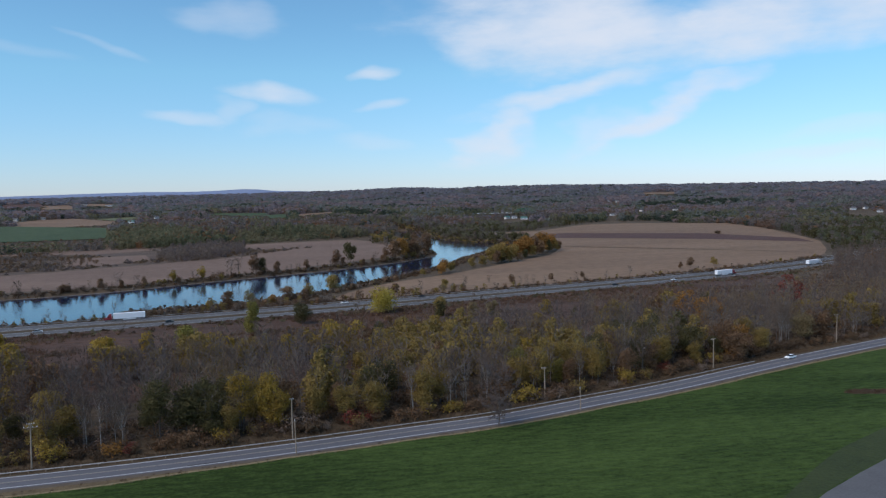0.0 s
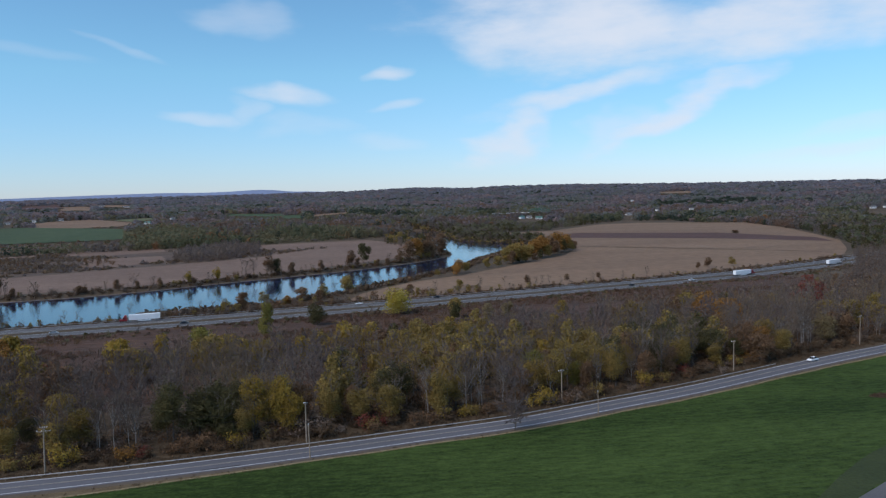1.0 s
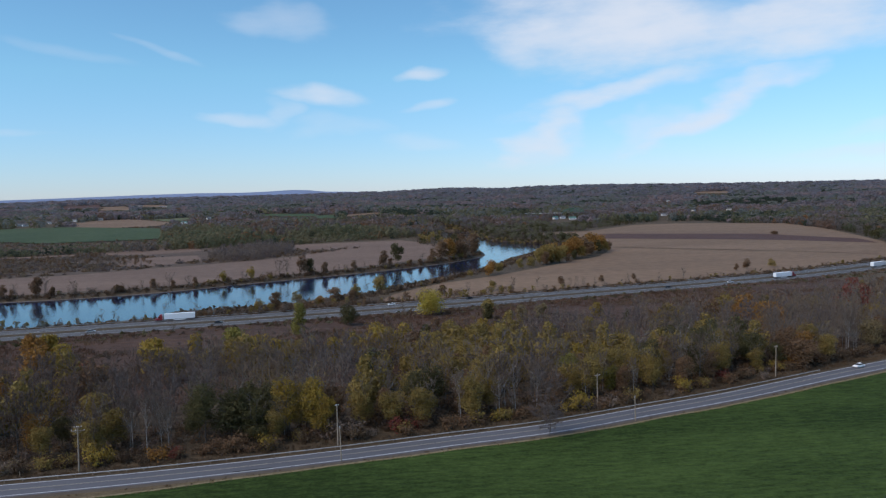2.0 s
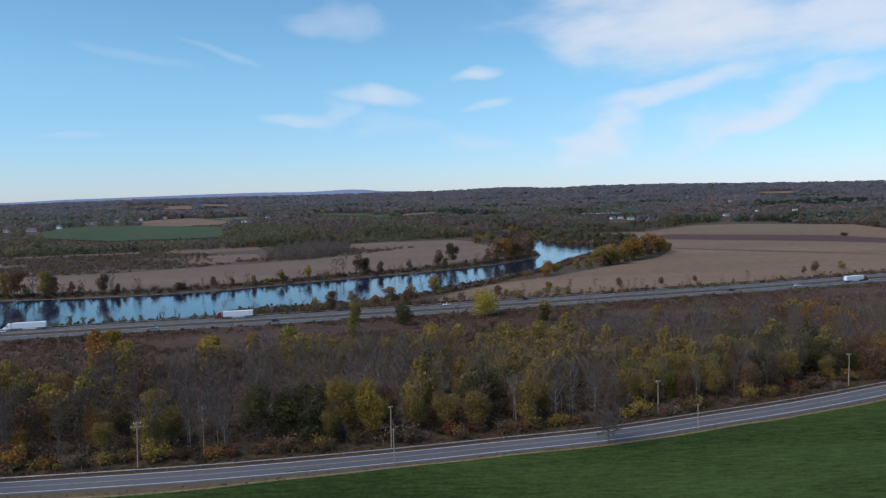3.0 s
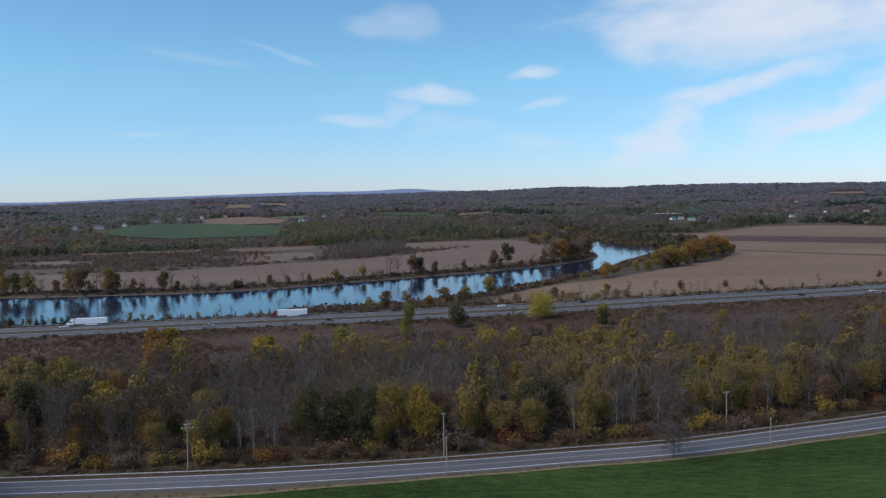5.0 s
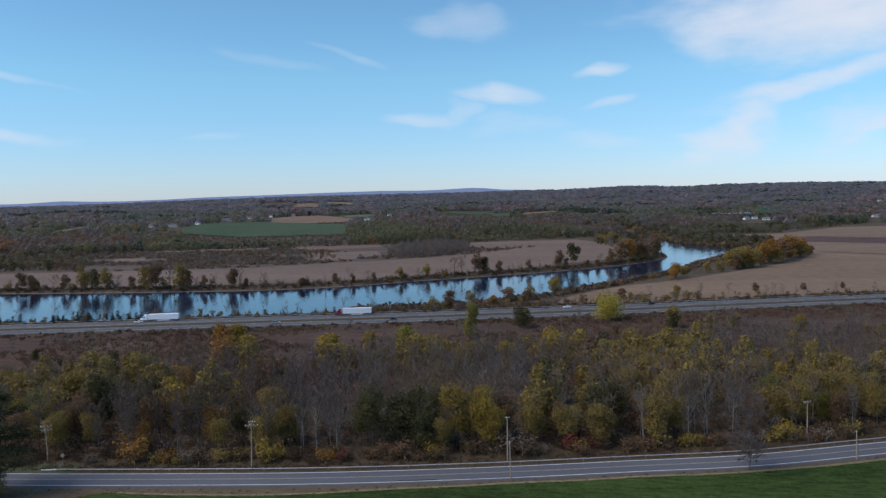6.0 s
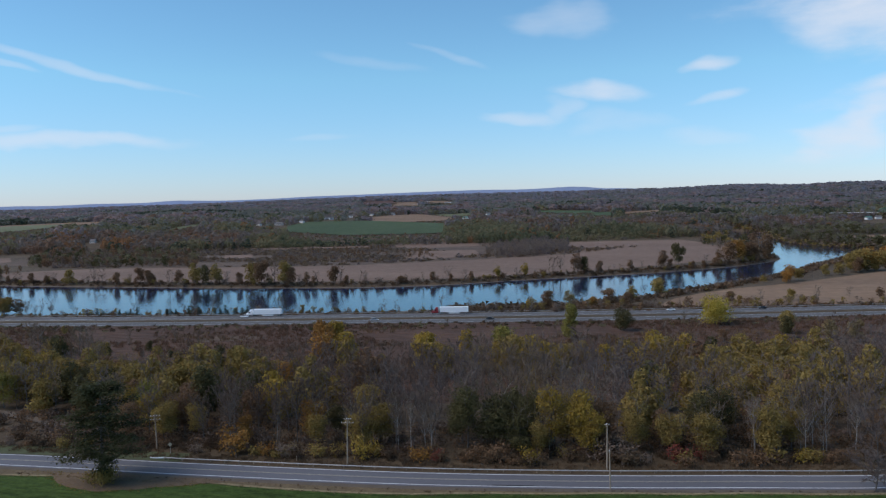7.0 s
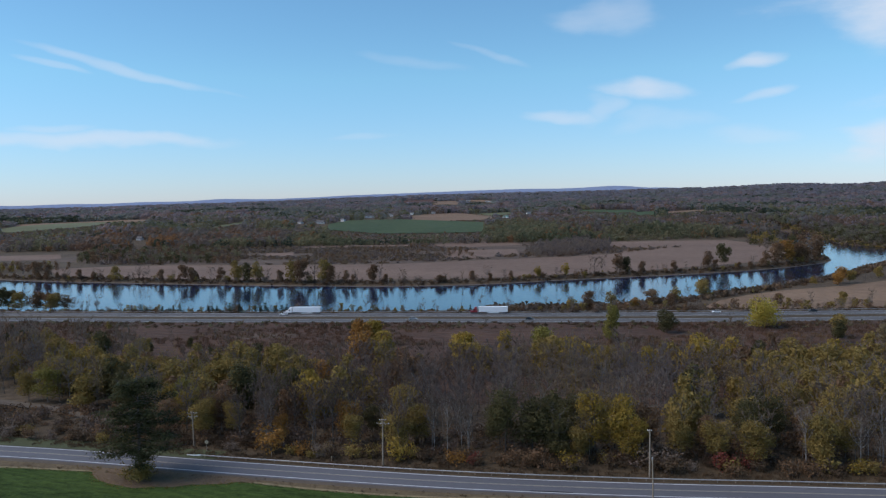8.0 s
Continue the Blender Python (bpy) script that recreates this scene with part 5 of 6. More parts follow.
for k, kd in enumerate(("bare", "bare_mauve", "rust", "bare_warm")):
    mass("saplings", p[k::4], [FAR[SHAPE_OF.get(kd, kd), v] for v in range(3)], M_BARK, kd, "small leafless trees on the far river bank", rng, 0.28, 0.65, "brush")
SAPLINGS = []
for x in np.arange(-410, -60, 15):
    xx = x + rng.uniform(-7, 7)
    SAPLINGS.append((xx, float(highway_y(xx)) + rng.uniform(19, 22), rng.choice(["bare", "scrub", "rust", "olive"]), rng.uniform(0.3, 0.8)))
for x in np.arange(-560, 110, 13):
    xx = x + rng.uniform(-6, 6)
    yy = float(np.interp(xx, [q[0] for q in BANK_FAR[:15]], [q[1] for q in BANK_FAR[:15]]))
    SAPLINGS.append((xx, yy + rng.uniform(5, 12), rng.choice(["bare", "rust", "scrub", "olive"]), rng.uniform(0.7, 2.0)))
young = None
for x in np.r_[rng.uniform(-315, -215, 32), rng.uniform(-215, -80, 8)]:
    y, big = float(highway_y(x)) + rng.uniform(19, 23), rng.uniform(0.6, 1.35)
    m = pose(x, y, float(land(x, y)) - 0.1, 0, 0, rng.uniform(0, 360)) @ Matrix.Diagonal((big, big, big * rng.uniform(0.8, 1.2), 1))
    if young is None:
        young = plant("pine_tree", *grow_pine(88, 4.2, 2.6, 900, 0.16, 5), "hill_pine", M_BARK, m, "small dark young conifer between highway and river", "tree", "young conifers by the highway")
    else:
        ob = copy_thing(young, m)
        ob.scale = m.to_scale()
x = np.r_[rng.uniform(-400, -60, 34), rng.uniform(60, 330, 14)]
mass("saplings", np.c_[x, highway_y(x) + rng.uniform(19.5, 23, len(x))], [FAR["bare", v] for v in range(3)], M_BARK, "bare", "slender leafless trees between highway and river", rng, 0.3, 0.62, "brush")
plant("tree", *grow(61, 22, 9, 0.06, 0.9, 14, 60, 2400, 0.38), "bright", M_BARK, pose(-32, 357, 0.8, 0, 0, 20), "tall bright green tree beside the highway")
plant("tree", *grow(62, 18, 18, 0.08, 0.9, 14, 60, 3000, 0.42), "gold", M_BARK, pose(36, 404, 0.8, 0, 0, 90), "broad yellow-green tree beside the highway")
plant("tree", *grow(63, 15.5, 10.5, 0.04, 0.9, 14, 60, 2200, 0.36), "green", M_BARK, pose(-8, 381, 0.8, 0, 0, 160), "bushy green tree beside the highway")
for x, y, kd, tall in [(-125, 294, "orange", 12), (-118, 296, "yellow", 12), (-81, 284, "yellow", 12), (-52, 297, "yellow", 10), (-48, 292, "olive", 13), (5, 303, "yellow", 12), (-30, 300, "olive", 9), (20, 330, "bare", 9), (62, 372, "green", 10), (95, 385, "bare", 9), (120, 372, "yellow", 8), (-180, 262, "bare", 8), (-150, 300, "bare", 5), (-210, 340, "bare", 4), (21, 405, "bare", 7), (-96, 380, "bare", 7), (-160, 372, "bare", 3)]:
    set_tree(x, y, kd, tall, group="trees in the marsh")
bare_tree = plant("tree", *grow(77, 16, 10.5, 0.1, 0.2, 34, 3000, 0, 0.2), "bare_mauve", M_BARK, pose(47, 184.0, 3, 0, 0, 40), "large bare spreading tree beside the asphalt road")
pine = plant("pine_tree", *grow_pine(78, 24, 17.5, 15000, 0.27), "pine", M_BARK, pose(-120.8, 156.9, 3), "tall dark green pine with drooping boughs by the road")
plant("bush", *bush(79, 4.0, 7.5, 1300, 0.26), "olive", M_BARK, pose(-120.8, 155.0, 3), "yellow-olive bush at the foot of the pine", "bush")
set_tree(-101, 187, "orange", 8, 4.2, NEAR, label="small narrow orange tree by the power line")
set_tree(-83, 191, "orange", 14, 7.5, NEAR, label="golden-brown tree thinning its leaves at the woods' edge")
for x, y, tall in ((-21.5, 197, 16), (-14.5, 197.5, 16), (-13, 195, 11)):
    set_tree(x, y, "yellow", tall, 8.2, NEAR, label="yellow-leaved twin-crowned tree at the woods' edge")

# roadside bushes and tall grass
BUSHES = {k: bush(300 + i, 3.0, 4.2, 420, 0.2) for i, k in enumerate(("rust", "olive", "orange", "yellow", "straw", "scrub", "red", "bare", "reed"))}
firstb = {}


def set_bush(x, y, kd, size, label):
    m = pose(x, y, float(land(x, y)) - 0.05, 0, 0, rng.uniform(0, 360)) @ Matrix.Diagonal((size, size, size * rng.uniform(0.8, 1.1), 1))
    if kd in firstb:
        ob = copy_thing(firstb[kd], m)
        ob.scale = m.to_scale()
    else:
        firstb[kd] = plant("bush", *BUSHES[kd], kd, M_BARK, m, label, "bush", "bushes along the road")


BUSH_LABEL = {"rust": "rust-brown leafy roadside bush", "olive": "olive-green leafy roadside bush", "orange": "orange autumn roadside bush", "yellow": "yellow autumn roadside bush", "straw": "pale straw-coloured clump of tall grass", "reed": "grey-brown clump of tall dead weeds", "scrub": "brown leafless roadside scrub", "red": "dark red autumn sumac bush", "bare": "bare grey twiggy roadside bush"}
for x, u, kd, size in [(-66, 12, "yellow", 1.5), (-52, 11, "orange", 1.2), (-49, 12, "red", 1.0), (-101, 13, "orange", 2.0), (-91, 11, "orange", 1.1), (-86, 12, "straw", 1.0), (-6, 13, "bare", 1.9), (63, 13, "yellow", 1.7), (58, 12, "yellow", 1.4), (99, 13, "yellow", 1.5), (8, 14, "red", 1.3), (14, 14, "red", 1.1), (116, 16, "red", 1.4), (126, 15, "rust", 1.3), (30, 13, "olive", 1.4), (36, 13, "yellow", 1.2), (-26, 12, "yellow", 1.4), (-32, 12, "rust", 1.4), (-40, 13, "rust", 1.5), (141, 16, "yellow", 1.2), (150, 17, "orange", 1.6)]:
    set_bush(x, float(road_y(x)) + u, kd, size, BUSH_LABEL[kd])
for x, y, kd, size in SAPLINGS:
    set_bush(x, y, kd, size, BUSH_LABEL[kd].replace("roadside", "riverside"))
for x in np.arange(-215, 230, 2.6):
    xx = x + rng.uniform(-1.5, 1.5)
    kd = rng.choice(["rust", "olive", "reed", "scrub", "bare"], p=[0.2, 0.1, 0.17, 0.36, 0.17])
    set_bush(xx, float(road_y(xx)) + rng.uniform(9.5, 16.5), kd, rng.uniform(0.6, 1.25), BUSH_LABEL[kd])

def tuft(seed):
    """Upright blades of grass."""
    g = np.random.default_rng(seed)
    n = 16
    foot = np.c_[g.normal(0, 0.3, (n, 2)), np.zeros(n)]
    lean = np.c_[g.normal(0, 0.18, (n, 2)), g.uniform(0.35, 0.75, n)]
    side = np.c_[g.normal(0, 1, (n, 2)), np.zeros(n)]
    side = side / np.linalg.norm(side, axis=1, keepdims=True) * 0.07
    return None, (np.stack([foot - side, foot + side, foot + lean], 1).reshape(-1, 3), np.arange(3 * n).reshape(n, 3))


TUFT = [tuft(340 + i) for i in range(3)]

# thinning fringe between woods and marsh
p = spots(rng, -420, 330, 220, 460, 9.5, 0)
depth = p[:, 1] - wood_far_edge(p[:, 0])
p = p[(depth > -6) & (depth < 55) & (p[:, 1] < highway_y(p[:, 0]) - 30) & (np.abs(p[:, 0]) < 60 + p[:, 1] * 0.95) & (rng.uniform(size=len(p)) > depth / 55) & (waves(p[:, 0], p[:, 1], 22, 51) > -0.55)]
who = rng.choice(["bare", "rust", "olive", "green"], len(p), p=[0.48, 0.24, 0.18, 0.1])
for kd in ("bare", "rust", "olive", "green"):
    mass("thicket", p[who == kd], [FAR[kd, v] for v in range(3)], M_BARK, kd, "young " + kd + " trees thinning into the marsh", rng, 0.3, 0.62, "thicket")

patch("marsh_grass", [(-209, 323), (-204, 335), (-202, 342), (-184, 343), (-176, 338), (-191, 328)], 0.12, 4, M_FALLOW, "pale dry reed bed in the brown marsh", "marsh")
# scrub of the marsh and undergrowth of the woods
p = spots(rng, -420, 330, 220, 480, 3.3, 0)
p = p + rng.normal(0, 1.2, p.shape)
ok = (p[:, 1] > wood_far_edge(p[:, 0]) - 4) & (p[:, 1] < highway_y(p[:, 0]) - 19) & (np.abs(p[:, 0]) < 60 + p[:, 1] * 0.95)
p = p[ok & (waves(p[:, 0] * 0.6, p[:, 1] * 1.7, 26, 21) > -0.15)]
tone = waves(p[:, 0], p[:, 1] * 2.5, 34, 22) + rng.normal(0, 0.35, len(p))
for kd, sel in (("marsh", tone < 0.25), ("reed", (tone >= 0.25) & (tone < 0.7)), ("bare_dark", (tone >= 0.7) & (tone < 1.0)), ("rust", tone >= 1.0)):
    mass("marsh_reeds", p[sel], TUFT, M_BARK, kd, {"marsh": "reddish-brown", "reed": "grey-brown", "bare_dark": "dark brown", "rust": "rust-brown"}[kd] + " reeds and dead weeds on the marsh", rng, 1.3, 3.2, "reeds", 0.1)
p = along(HIGHWAY[(HIGHWAY[:, 0] > -420) & (HIGHWAY[:, 0] < 420)], 1500, -34, -18.5, rng)
for k, kd in enumerate(("scrub", "bare_dark", "green", "scrub", "rust", "hill_olive")):
    mass("embankment_brush", p[k::6], SCRUB, M_BARK, kd, "low dark brush on the highway's marsh side", rng, 0.25, 0.95, "brush", 0.2)
UNDERGROWTH = [bush(360 + i, 1.5, 3.4, 110, 0.2) for i in range(3)]
p = spots(rng, -300, 330, 150, 420, 4.2, 0)
p = p + rng.normal(0, 1.2, p.shape)
u = p[:, 1] - road_y(p[:, 0])
p = p[(u > 14) & (u < 40) & (np.abs(p[:, 0]) < 60 + p[:, 1] * 0.95)]
for k, kd in enumerate(("scrub", "rust", "bare_dark")):
    mass("undergrowth", p[k::3], UNDERGROWTH, M_BARK, kd, "tangled brown undergrowth at the woods' edge", rng, 0.8, 1.9, "undergrowth")

near_road = (ROAD[:, 0] > -260) & (ROAD[:, 0] < 330)
for name, lo, hi, kd, count, label in (("verge_grass", 5.9, 9.8, "reed", 14, "dry grey-brown grass beyond the guard rail"), ("field_grass", -0.5, 0.1, "straw", 9, "dry straw-coloured grass along the field edge"), ("verge_grass", 6.2, 15, "scrub", 11, "dark brown weeds on the roadside verge"), ("field_grass", 0.4, 3.0, "scrub", 4, "brown weeds between road and field")):
    q = np.repeat(ROAD[near_road], count, 0)
    w = np.repeat(sideways(ROAD)[near_road], count, 0)
    off = rng.uniform(lo, hi, (len(q), 1))
    if lo < 2:
        off = np.minimum(off - np.repeat(FIELD_EDGE[near_road], count, 0), -5.4)
    q = q + w * off + (w[:, ::-1] * [1, -1]) * rng.uniform(-2, 2, (len(q), 1))
    mass(name, q, TUFT, M_BARK, kd, label, rng, 0.3 if lo < 2 else 0.6, 0.75 if lo < 2 else 1.4, "grass", 0.05)


# ---- poles, wires, rail, signs ----
def utility_pole(x, y, tall, arms, lean, label):
    z = float(land(x, y))
    top = tagged(new("utility_pole"), label, "utility pole", "poles along the road")
    top.matrix_basis = pose(x, y, z - 0.3, lean[0], lean[1], 14)
    bm = bmesh.new()
    tube(bm, (0, 0, 0), (0, 0, tall + 0.3), 0.2, 0.13, 10)
    part("pole", bm, M_POLE, top)
    for k, (drop, half) in enumerate(arms):
        h = tall + 0.3 - drop
        bm = bmesh.new()
        box(bm, -half, half, 0.12, 0.26, h - 0.09, h + 0.09)
        arm = part("crossarm", bevelled(bm, 0.015, 1), M_POLE, top)
        for sx in (-1, 1):
            bm = bmesh.new()
            tube(bm, (sx * half * 0.55, 0.19, h - 0.05), (0, 0.14, h - 0.75), 0.025, 0.025, 6)
            part("brace", bm, M_STEEL, top)
        for sx in np.linspace(-0.92, 0.92, 4):
            bm = bmesh.new()
            tube(bm, (sx * half, 0.19, h + 0.08), (sx * half, 0.19, h + 0.3), 0.07, 0.045, 8)
            part("insulator", bm, M_WHITE, arm)
    return top


POLES = [(-190, 172.5, 10), (-122.4, 179, 9.2), (-68.8, 177.6, 11.5), (-8.1, 186.4, 10.8), (67.7, 207.9, 9.8), (136.3, 229.8, 10.8), (205.2, 256.5, 11.8), (290, 287, 11)]
ARMS = [[(0.5, 1.2)], [(0.5, 1.3), (1.4, 1.3)], [(0.35, 0.8), (1.2, 1.5)], [(0.3, 0.5)], [(0.5, 1.0)], [(0.5, 0.9)], [(0.4, 1.4)], [(0.5, 1.2)]]
for (x, y, tall), arms, lean in zip(POLES, ARMS, [(0, 0), (0, -1), (0.5, 1.6), (0, 0.6), (0, 0), (0, 0.8), (0, 1), (0, 0)]):
    utility_pole(x, y, tall, arms, lean, "weathered wooden utility pole with " + ("two crossarms" if len(arms) > 1 else "one short crossarm"))
for x, y, tall in ((-6.9, 174.7, 8.6), (73.6, 192.6, 6.9)):
    top = tagged(new("guy_pole"), "plain weathered wooden stub pole beside the road", "pole", "stub poles by the road")
    top.matrix_basis = pose(x, y, 2.7, 0, -0.8, 0)
    bm = bmesh.new()
    tube(bm, (0, 0, 0), (0, 0, tall + 0.3), 0.17, 0.12, 10)
    part("pole", bm, M_POLE, top)
    bm = bmesh.new()
    tube(bm, (0, 0, tall - 0.1), (0, 0, tall + 0.34), 0.15, 0.15, 10)
    part("cap", bm, M_STEEL, top, "grey metal pole cap")
for drop, side in ((0.2, -0.5), (0.2, 0.5), (2.2, 0.0), (3.0, 0.0)):
    pts = []
    for (x0, y0, h0), (x1, y1, h1) in zip(POLES, POLES[1:]):
        for t in np.linspace(0, 1, 9)[:-1]:
            sag = 1.3 * 4 * t * (1 - t)
            pts.append((x0 + (x1 - x0) * t, y0 + (y1 - y0) * t + side, 3 + h0 + (h1 - h0) * t - drop - sag))
    v = np.array(pts)
    ob = new("power_line", mesh_from("power_line", *tubes(v[:-1], v[1:], np.full(len(v) - 1, 0.017), np.full(len(v) - 1, 0.017), 4), M_RUBBER))
    tagged(ob, "black overhead cable sagging between wooden poles", "cable", "cables along the road")

def guard_rail(line, off, z, spacing, label):
    """W-beam rail with its posts."""
    side = sideways(line)
    path = line + side * off
    rail = tagged(new("guard_rail"), label, "guard rail")
    v, f = ribbon(line, (off - 0.04, off - 0.1, off - 0.04, off - 0.1, off - 0.04, off + 0.02, off + 0.02, off - 0.04), (z + 0.48, z + 0.54, z + 0.6, z + 0.66, z + 0.72, z + 0.72, z + 0.48, z + 0.48))
    beam = new("beam", mesh_from("beam", v, f, M_STEEL))
    beam.parent = rail
    dist = np.r_[0, np.cumsum(np.linalg.norm(np.diff(path, axis=0), axis=1))]
    bm = bmesh.new()
    box(bm, -0.07, 0.07, -0.09, 0.09, -0.3, 0.72)
    me = None
    for s in np.arange(1, dist[-1], spacing):
        if me is None:
            post = part("post", bm, M_POLE, rail)
            me = post.data
        else:
            post = new("post", me)
            post.parent = rail
        post.location = (float(np.interp(s, dist, path[:, 0])), float(np.interp(s, dist, path[:, 1])) + 0.12, z)
    return rail


sel = (ROAD[:, 0] > -119) & (ROAD[:, 0] < 157)
guard_rail(ROAD[sel], 5.2, 3.05, 3.8, "galvanised steel guard rail on wooden posts along the road")
rail_end = tagged(new("rail_end"), "pale flared end section of the guard rail", "rail end")
rail_start = (ROAD + sideways(ROAD) * 5.2)[sel][0]
rail_end.matrix_basis = pose(float(rail_start[0]), float(rail_start[1]), 3.05, 0, 0, 8)
bm = bmesh.new()
for k in range(5):
    box(bm, -0.8 * (k + 1), -0.8 * k, 0.036 * k * k - 0.08, 0.036 * k * k - 0.02, 0.42 - 0.05 * k, 0.75 - 0.07 * k)
part("terminal", bm, M_WHITE, rail_end)
bm = bmesh.new()
box(bm, -0.1, 0.1, 0.05, 0.25, 0.0, 0.7)
part("post", bm, M_POLE, rail_end)
hsel = (HIGHWAY[:, 0] > -620) & (HIGHWAY[:, 0] < 620)
guard_rail(HIGHWAY[hsel], 17.6, 1.0, 7.6, "pale steel guard rail along the river side of the highway")
guard_rail(HIGHWAY[hsel], 0.0, 0.95, 7.6, "steel guard rail in the grass median of the highway")

warning_sign = tagged(new("road_sign"), "small yellow diamond warning sign on a post", "road sign")
warning_sign.matrix_basis = pose(-116.5, float(road_y(-116.5)) + 9.5, 3.0, 0, 0, 8)
bm = bmesh.new()
tube(bm, (0, 0, 0), (0, 0, 2.9), 0.04, 0.04, 6)
part("post", bm, M_STEEL, warning_sign)
bm = bmesh.new()
got = bmesh.ops.create_cone(bm, cap_ends=True, segments=4, radius1=0.62, radius2=0.62, depth=0.03)
bmesh.ops.transform(bm, matrix=Matrix.Translation((0, -0.06, 2.5)) @ pose(0, 0, 0, 90, 0, 0), verts=got["verts"])
part("plate", bm, M_YELLOW, warning_sign)
for x, u in ((-98, 8.5), (-82, 8.2), (-141, 9.0)):
    post = tagged(new("marker_post"), "thin pale roadside marker post", "marker post", "marker posts")
    post.matrix_basis = pose(x, float(road_y(x)) + u, 2.95)
    bm = bmesh.new()
    box(bm, -0.06, 0.06, -0.04, 0.04, 0, 1.5, 0.01)
    part("stake", bm, M_POLE, post)
    bm = bmesh.new()
    box(bm, -0.065, 0.065, -0.05, -0.035, 1.2, 1.4)
    part("reflector", bm, M_YELLOW, post)


# ---- vehicles ----
def wheel(parent, x, y, r, w):
    bm = bmesh.new()
    tube(bm, (x, y - w / 2, r), (x, y + w / 2, r), r, r, 16)
    ty = part("wheel", bevelled(bm, 0.04, 1), M_RUBBER, parent)
    bm = bmesh.new()
    tube(bm, (x, y - w / 2 - 0.01, r), (x, y + w / 2 + 0.01, r), r * 0.6, r * 0.6, 12)
    part("rim", bm, M_SILVER, ty)


def semi_truck(paint, m, label):
    """Tractor at +x with a long box trailer."""
    top = tagged(new("semi_truck"), label, "truck", "trucks on the highway")
    bm = bmesh.new()
    box(bm, -8.0, 8.2, -1.3, 1.3, 1.15, 4.1)
    part("trailer_box", bevelled(bm, 0.06), M_WHITE, top, "long white box trailer")
    bm = bmesh.new()
    box(bm, -8.02, 8.0, -1.1, 1.1, 0.9, 1.15)
    part("trailer_frame", bm, M_BLACK, top)
    bm = bmesh.new()
    box(bm, -3.2, 3.4, -1.28, -1.24, 0.45, 1.0)
    box(bm, -3.2, 3.4, 1.24, 1.28, 0.45, 1.0)
    part("side_skirt", bevelled(bm, 0.01, 1), M_WHITE, top)
    bm = bmesh.new()
    box(bm, 8.9, 11.2, -1.2, 1.2, 0.9, 3.0, 0.05)
    box(bm, 8.9, 10.7, -1.15, 1.15, 2.95, 3.95, 0.28)
    part("cab", bevelled(bm, 0.1), paint, top)
    bm = bmesh.new()
    box(bm, 11.1, 13.0, -1.0, 1.0, 0.8, 1.95, 0.14)
    part("hood", bevelled(bm, 0.12), paint, top)
    bm = bmesh.new()
    box(bm, 11.0, 11.27, -1.05, 1.05, 2.0, 2.85, 0.05)
    part("windshield", bm, M_GLASS, top)
    bm = bmesh.new()
    box(bm, 10.2, 10.9, -1.215, 1.215, 2.05, 2.75, 0.02)
    part("side_window", bm, M_GLASS, top)
    bm = bmesh.new()
    box(bm, 12.95, 13.2, -1.2, 1.2, 0.4, 0.85)
    part("bumper", bevelled(bm, 0.04), M_SILVER, top)
    bm = bmesh.new()
    box(bm, 7.4, 12.9, -0.45, 0.45, 0.55, 0.9)
    part("tractor_frame", bm, M_BLACK, top)
    for x in (-7.0, -5.7, 7.6, 8.9, 12.0):
        for y in (-1.05, 1.05):
            wheel(top, x, y, 0.5, 0.45)
    for y in (-1.3, 1.3):
        bm = bmesh.new()
        tube(bm, (9.0, y * 0.85, 1.0), (9.0, y * 0.85, 4.1), 0.09, 0.09, 8)
        part("exhaust_stack", bm, M_SILVER, top)
    top.matrix_basis = m
    return top


def car(paint, m, label, group="cars on the highway"):
    top = tagged(new("car"), label, "car", group)
    bm = bmesh.new()
    prof = [(-2.25, 0.35), (-2.3, 0.75), (-2.15, 0.95), (-1.3, 1.0), (1.05, 0.95), (2.05, 0.82), (2.3, 0.6), (2.25, 0.35)]
    rings = [[bm.verts.new((x, y * (0.9 if k == 0 else 1.0) * s, z)) for x, z in prof] for k, (y, s) in enumerate(((0.88, -1), (0.88, 1)))]
    bm.faces.new(rings[0])
    bm.faces.new(rings[1][::-1])
    for i in range(len(prof)):
        j = (i + 1) % len(prof)
        bm.faces.new((rings[0][i], rings[1][i], rings[1][j], rings[0][j]))
    bmesh.ops.recalc_face_normals(bm, faces=bm.faces)
    part("body", bevelled(bm, 0.06), paint, top)
    bm = bmesh.new()
    vs = [bm.verts.new((x, y, z)) for z, x0, x1, w in ((0.94, -1.85, 1.1, 0.8), (1.42, -1.25, 0.3, 0.62)) for x, y in ((x0, -w), (x1, -w), (x1, w), (x0, w))]
    for f in ((0, 1, 5, 4), (1, 2, 6, 5), (2, 3, 7, 6), (3, 0, 4, 7), (4, 5, 6, 7)):
        bm.faces.new([vs[i] for i in f])
    part("window_band", bevelled(bm, 0.04, 1), M_GLASS, top, "dark tinted window glass")
    bm = bmesh.new()
    box(bm, -1.25, 0.3, -0.6, 0.6, 1.4, 1.46, 0.05)
    part("roof", bevelled(bm, 0.02, 1), paint, top)
    for x in (-1.4, 1.4):
        for y in (-0.8, 0.8):
            wheel(top, x, y, 0.33, 0.2)
    for y in (-0.62, 0.62):
        bm = bmesh.new()
        box(bm, 2.2, 2.3, y - 0.18, y + 0.18, 0.6, 0.74)
        part("headlight", bm, M_WHITE, top)
    top.matrix_basis = m
    return top


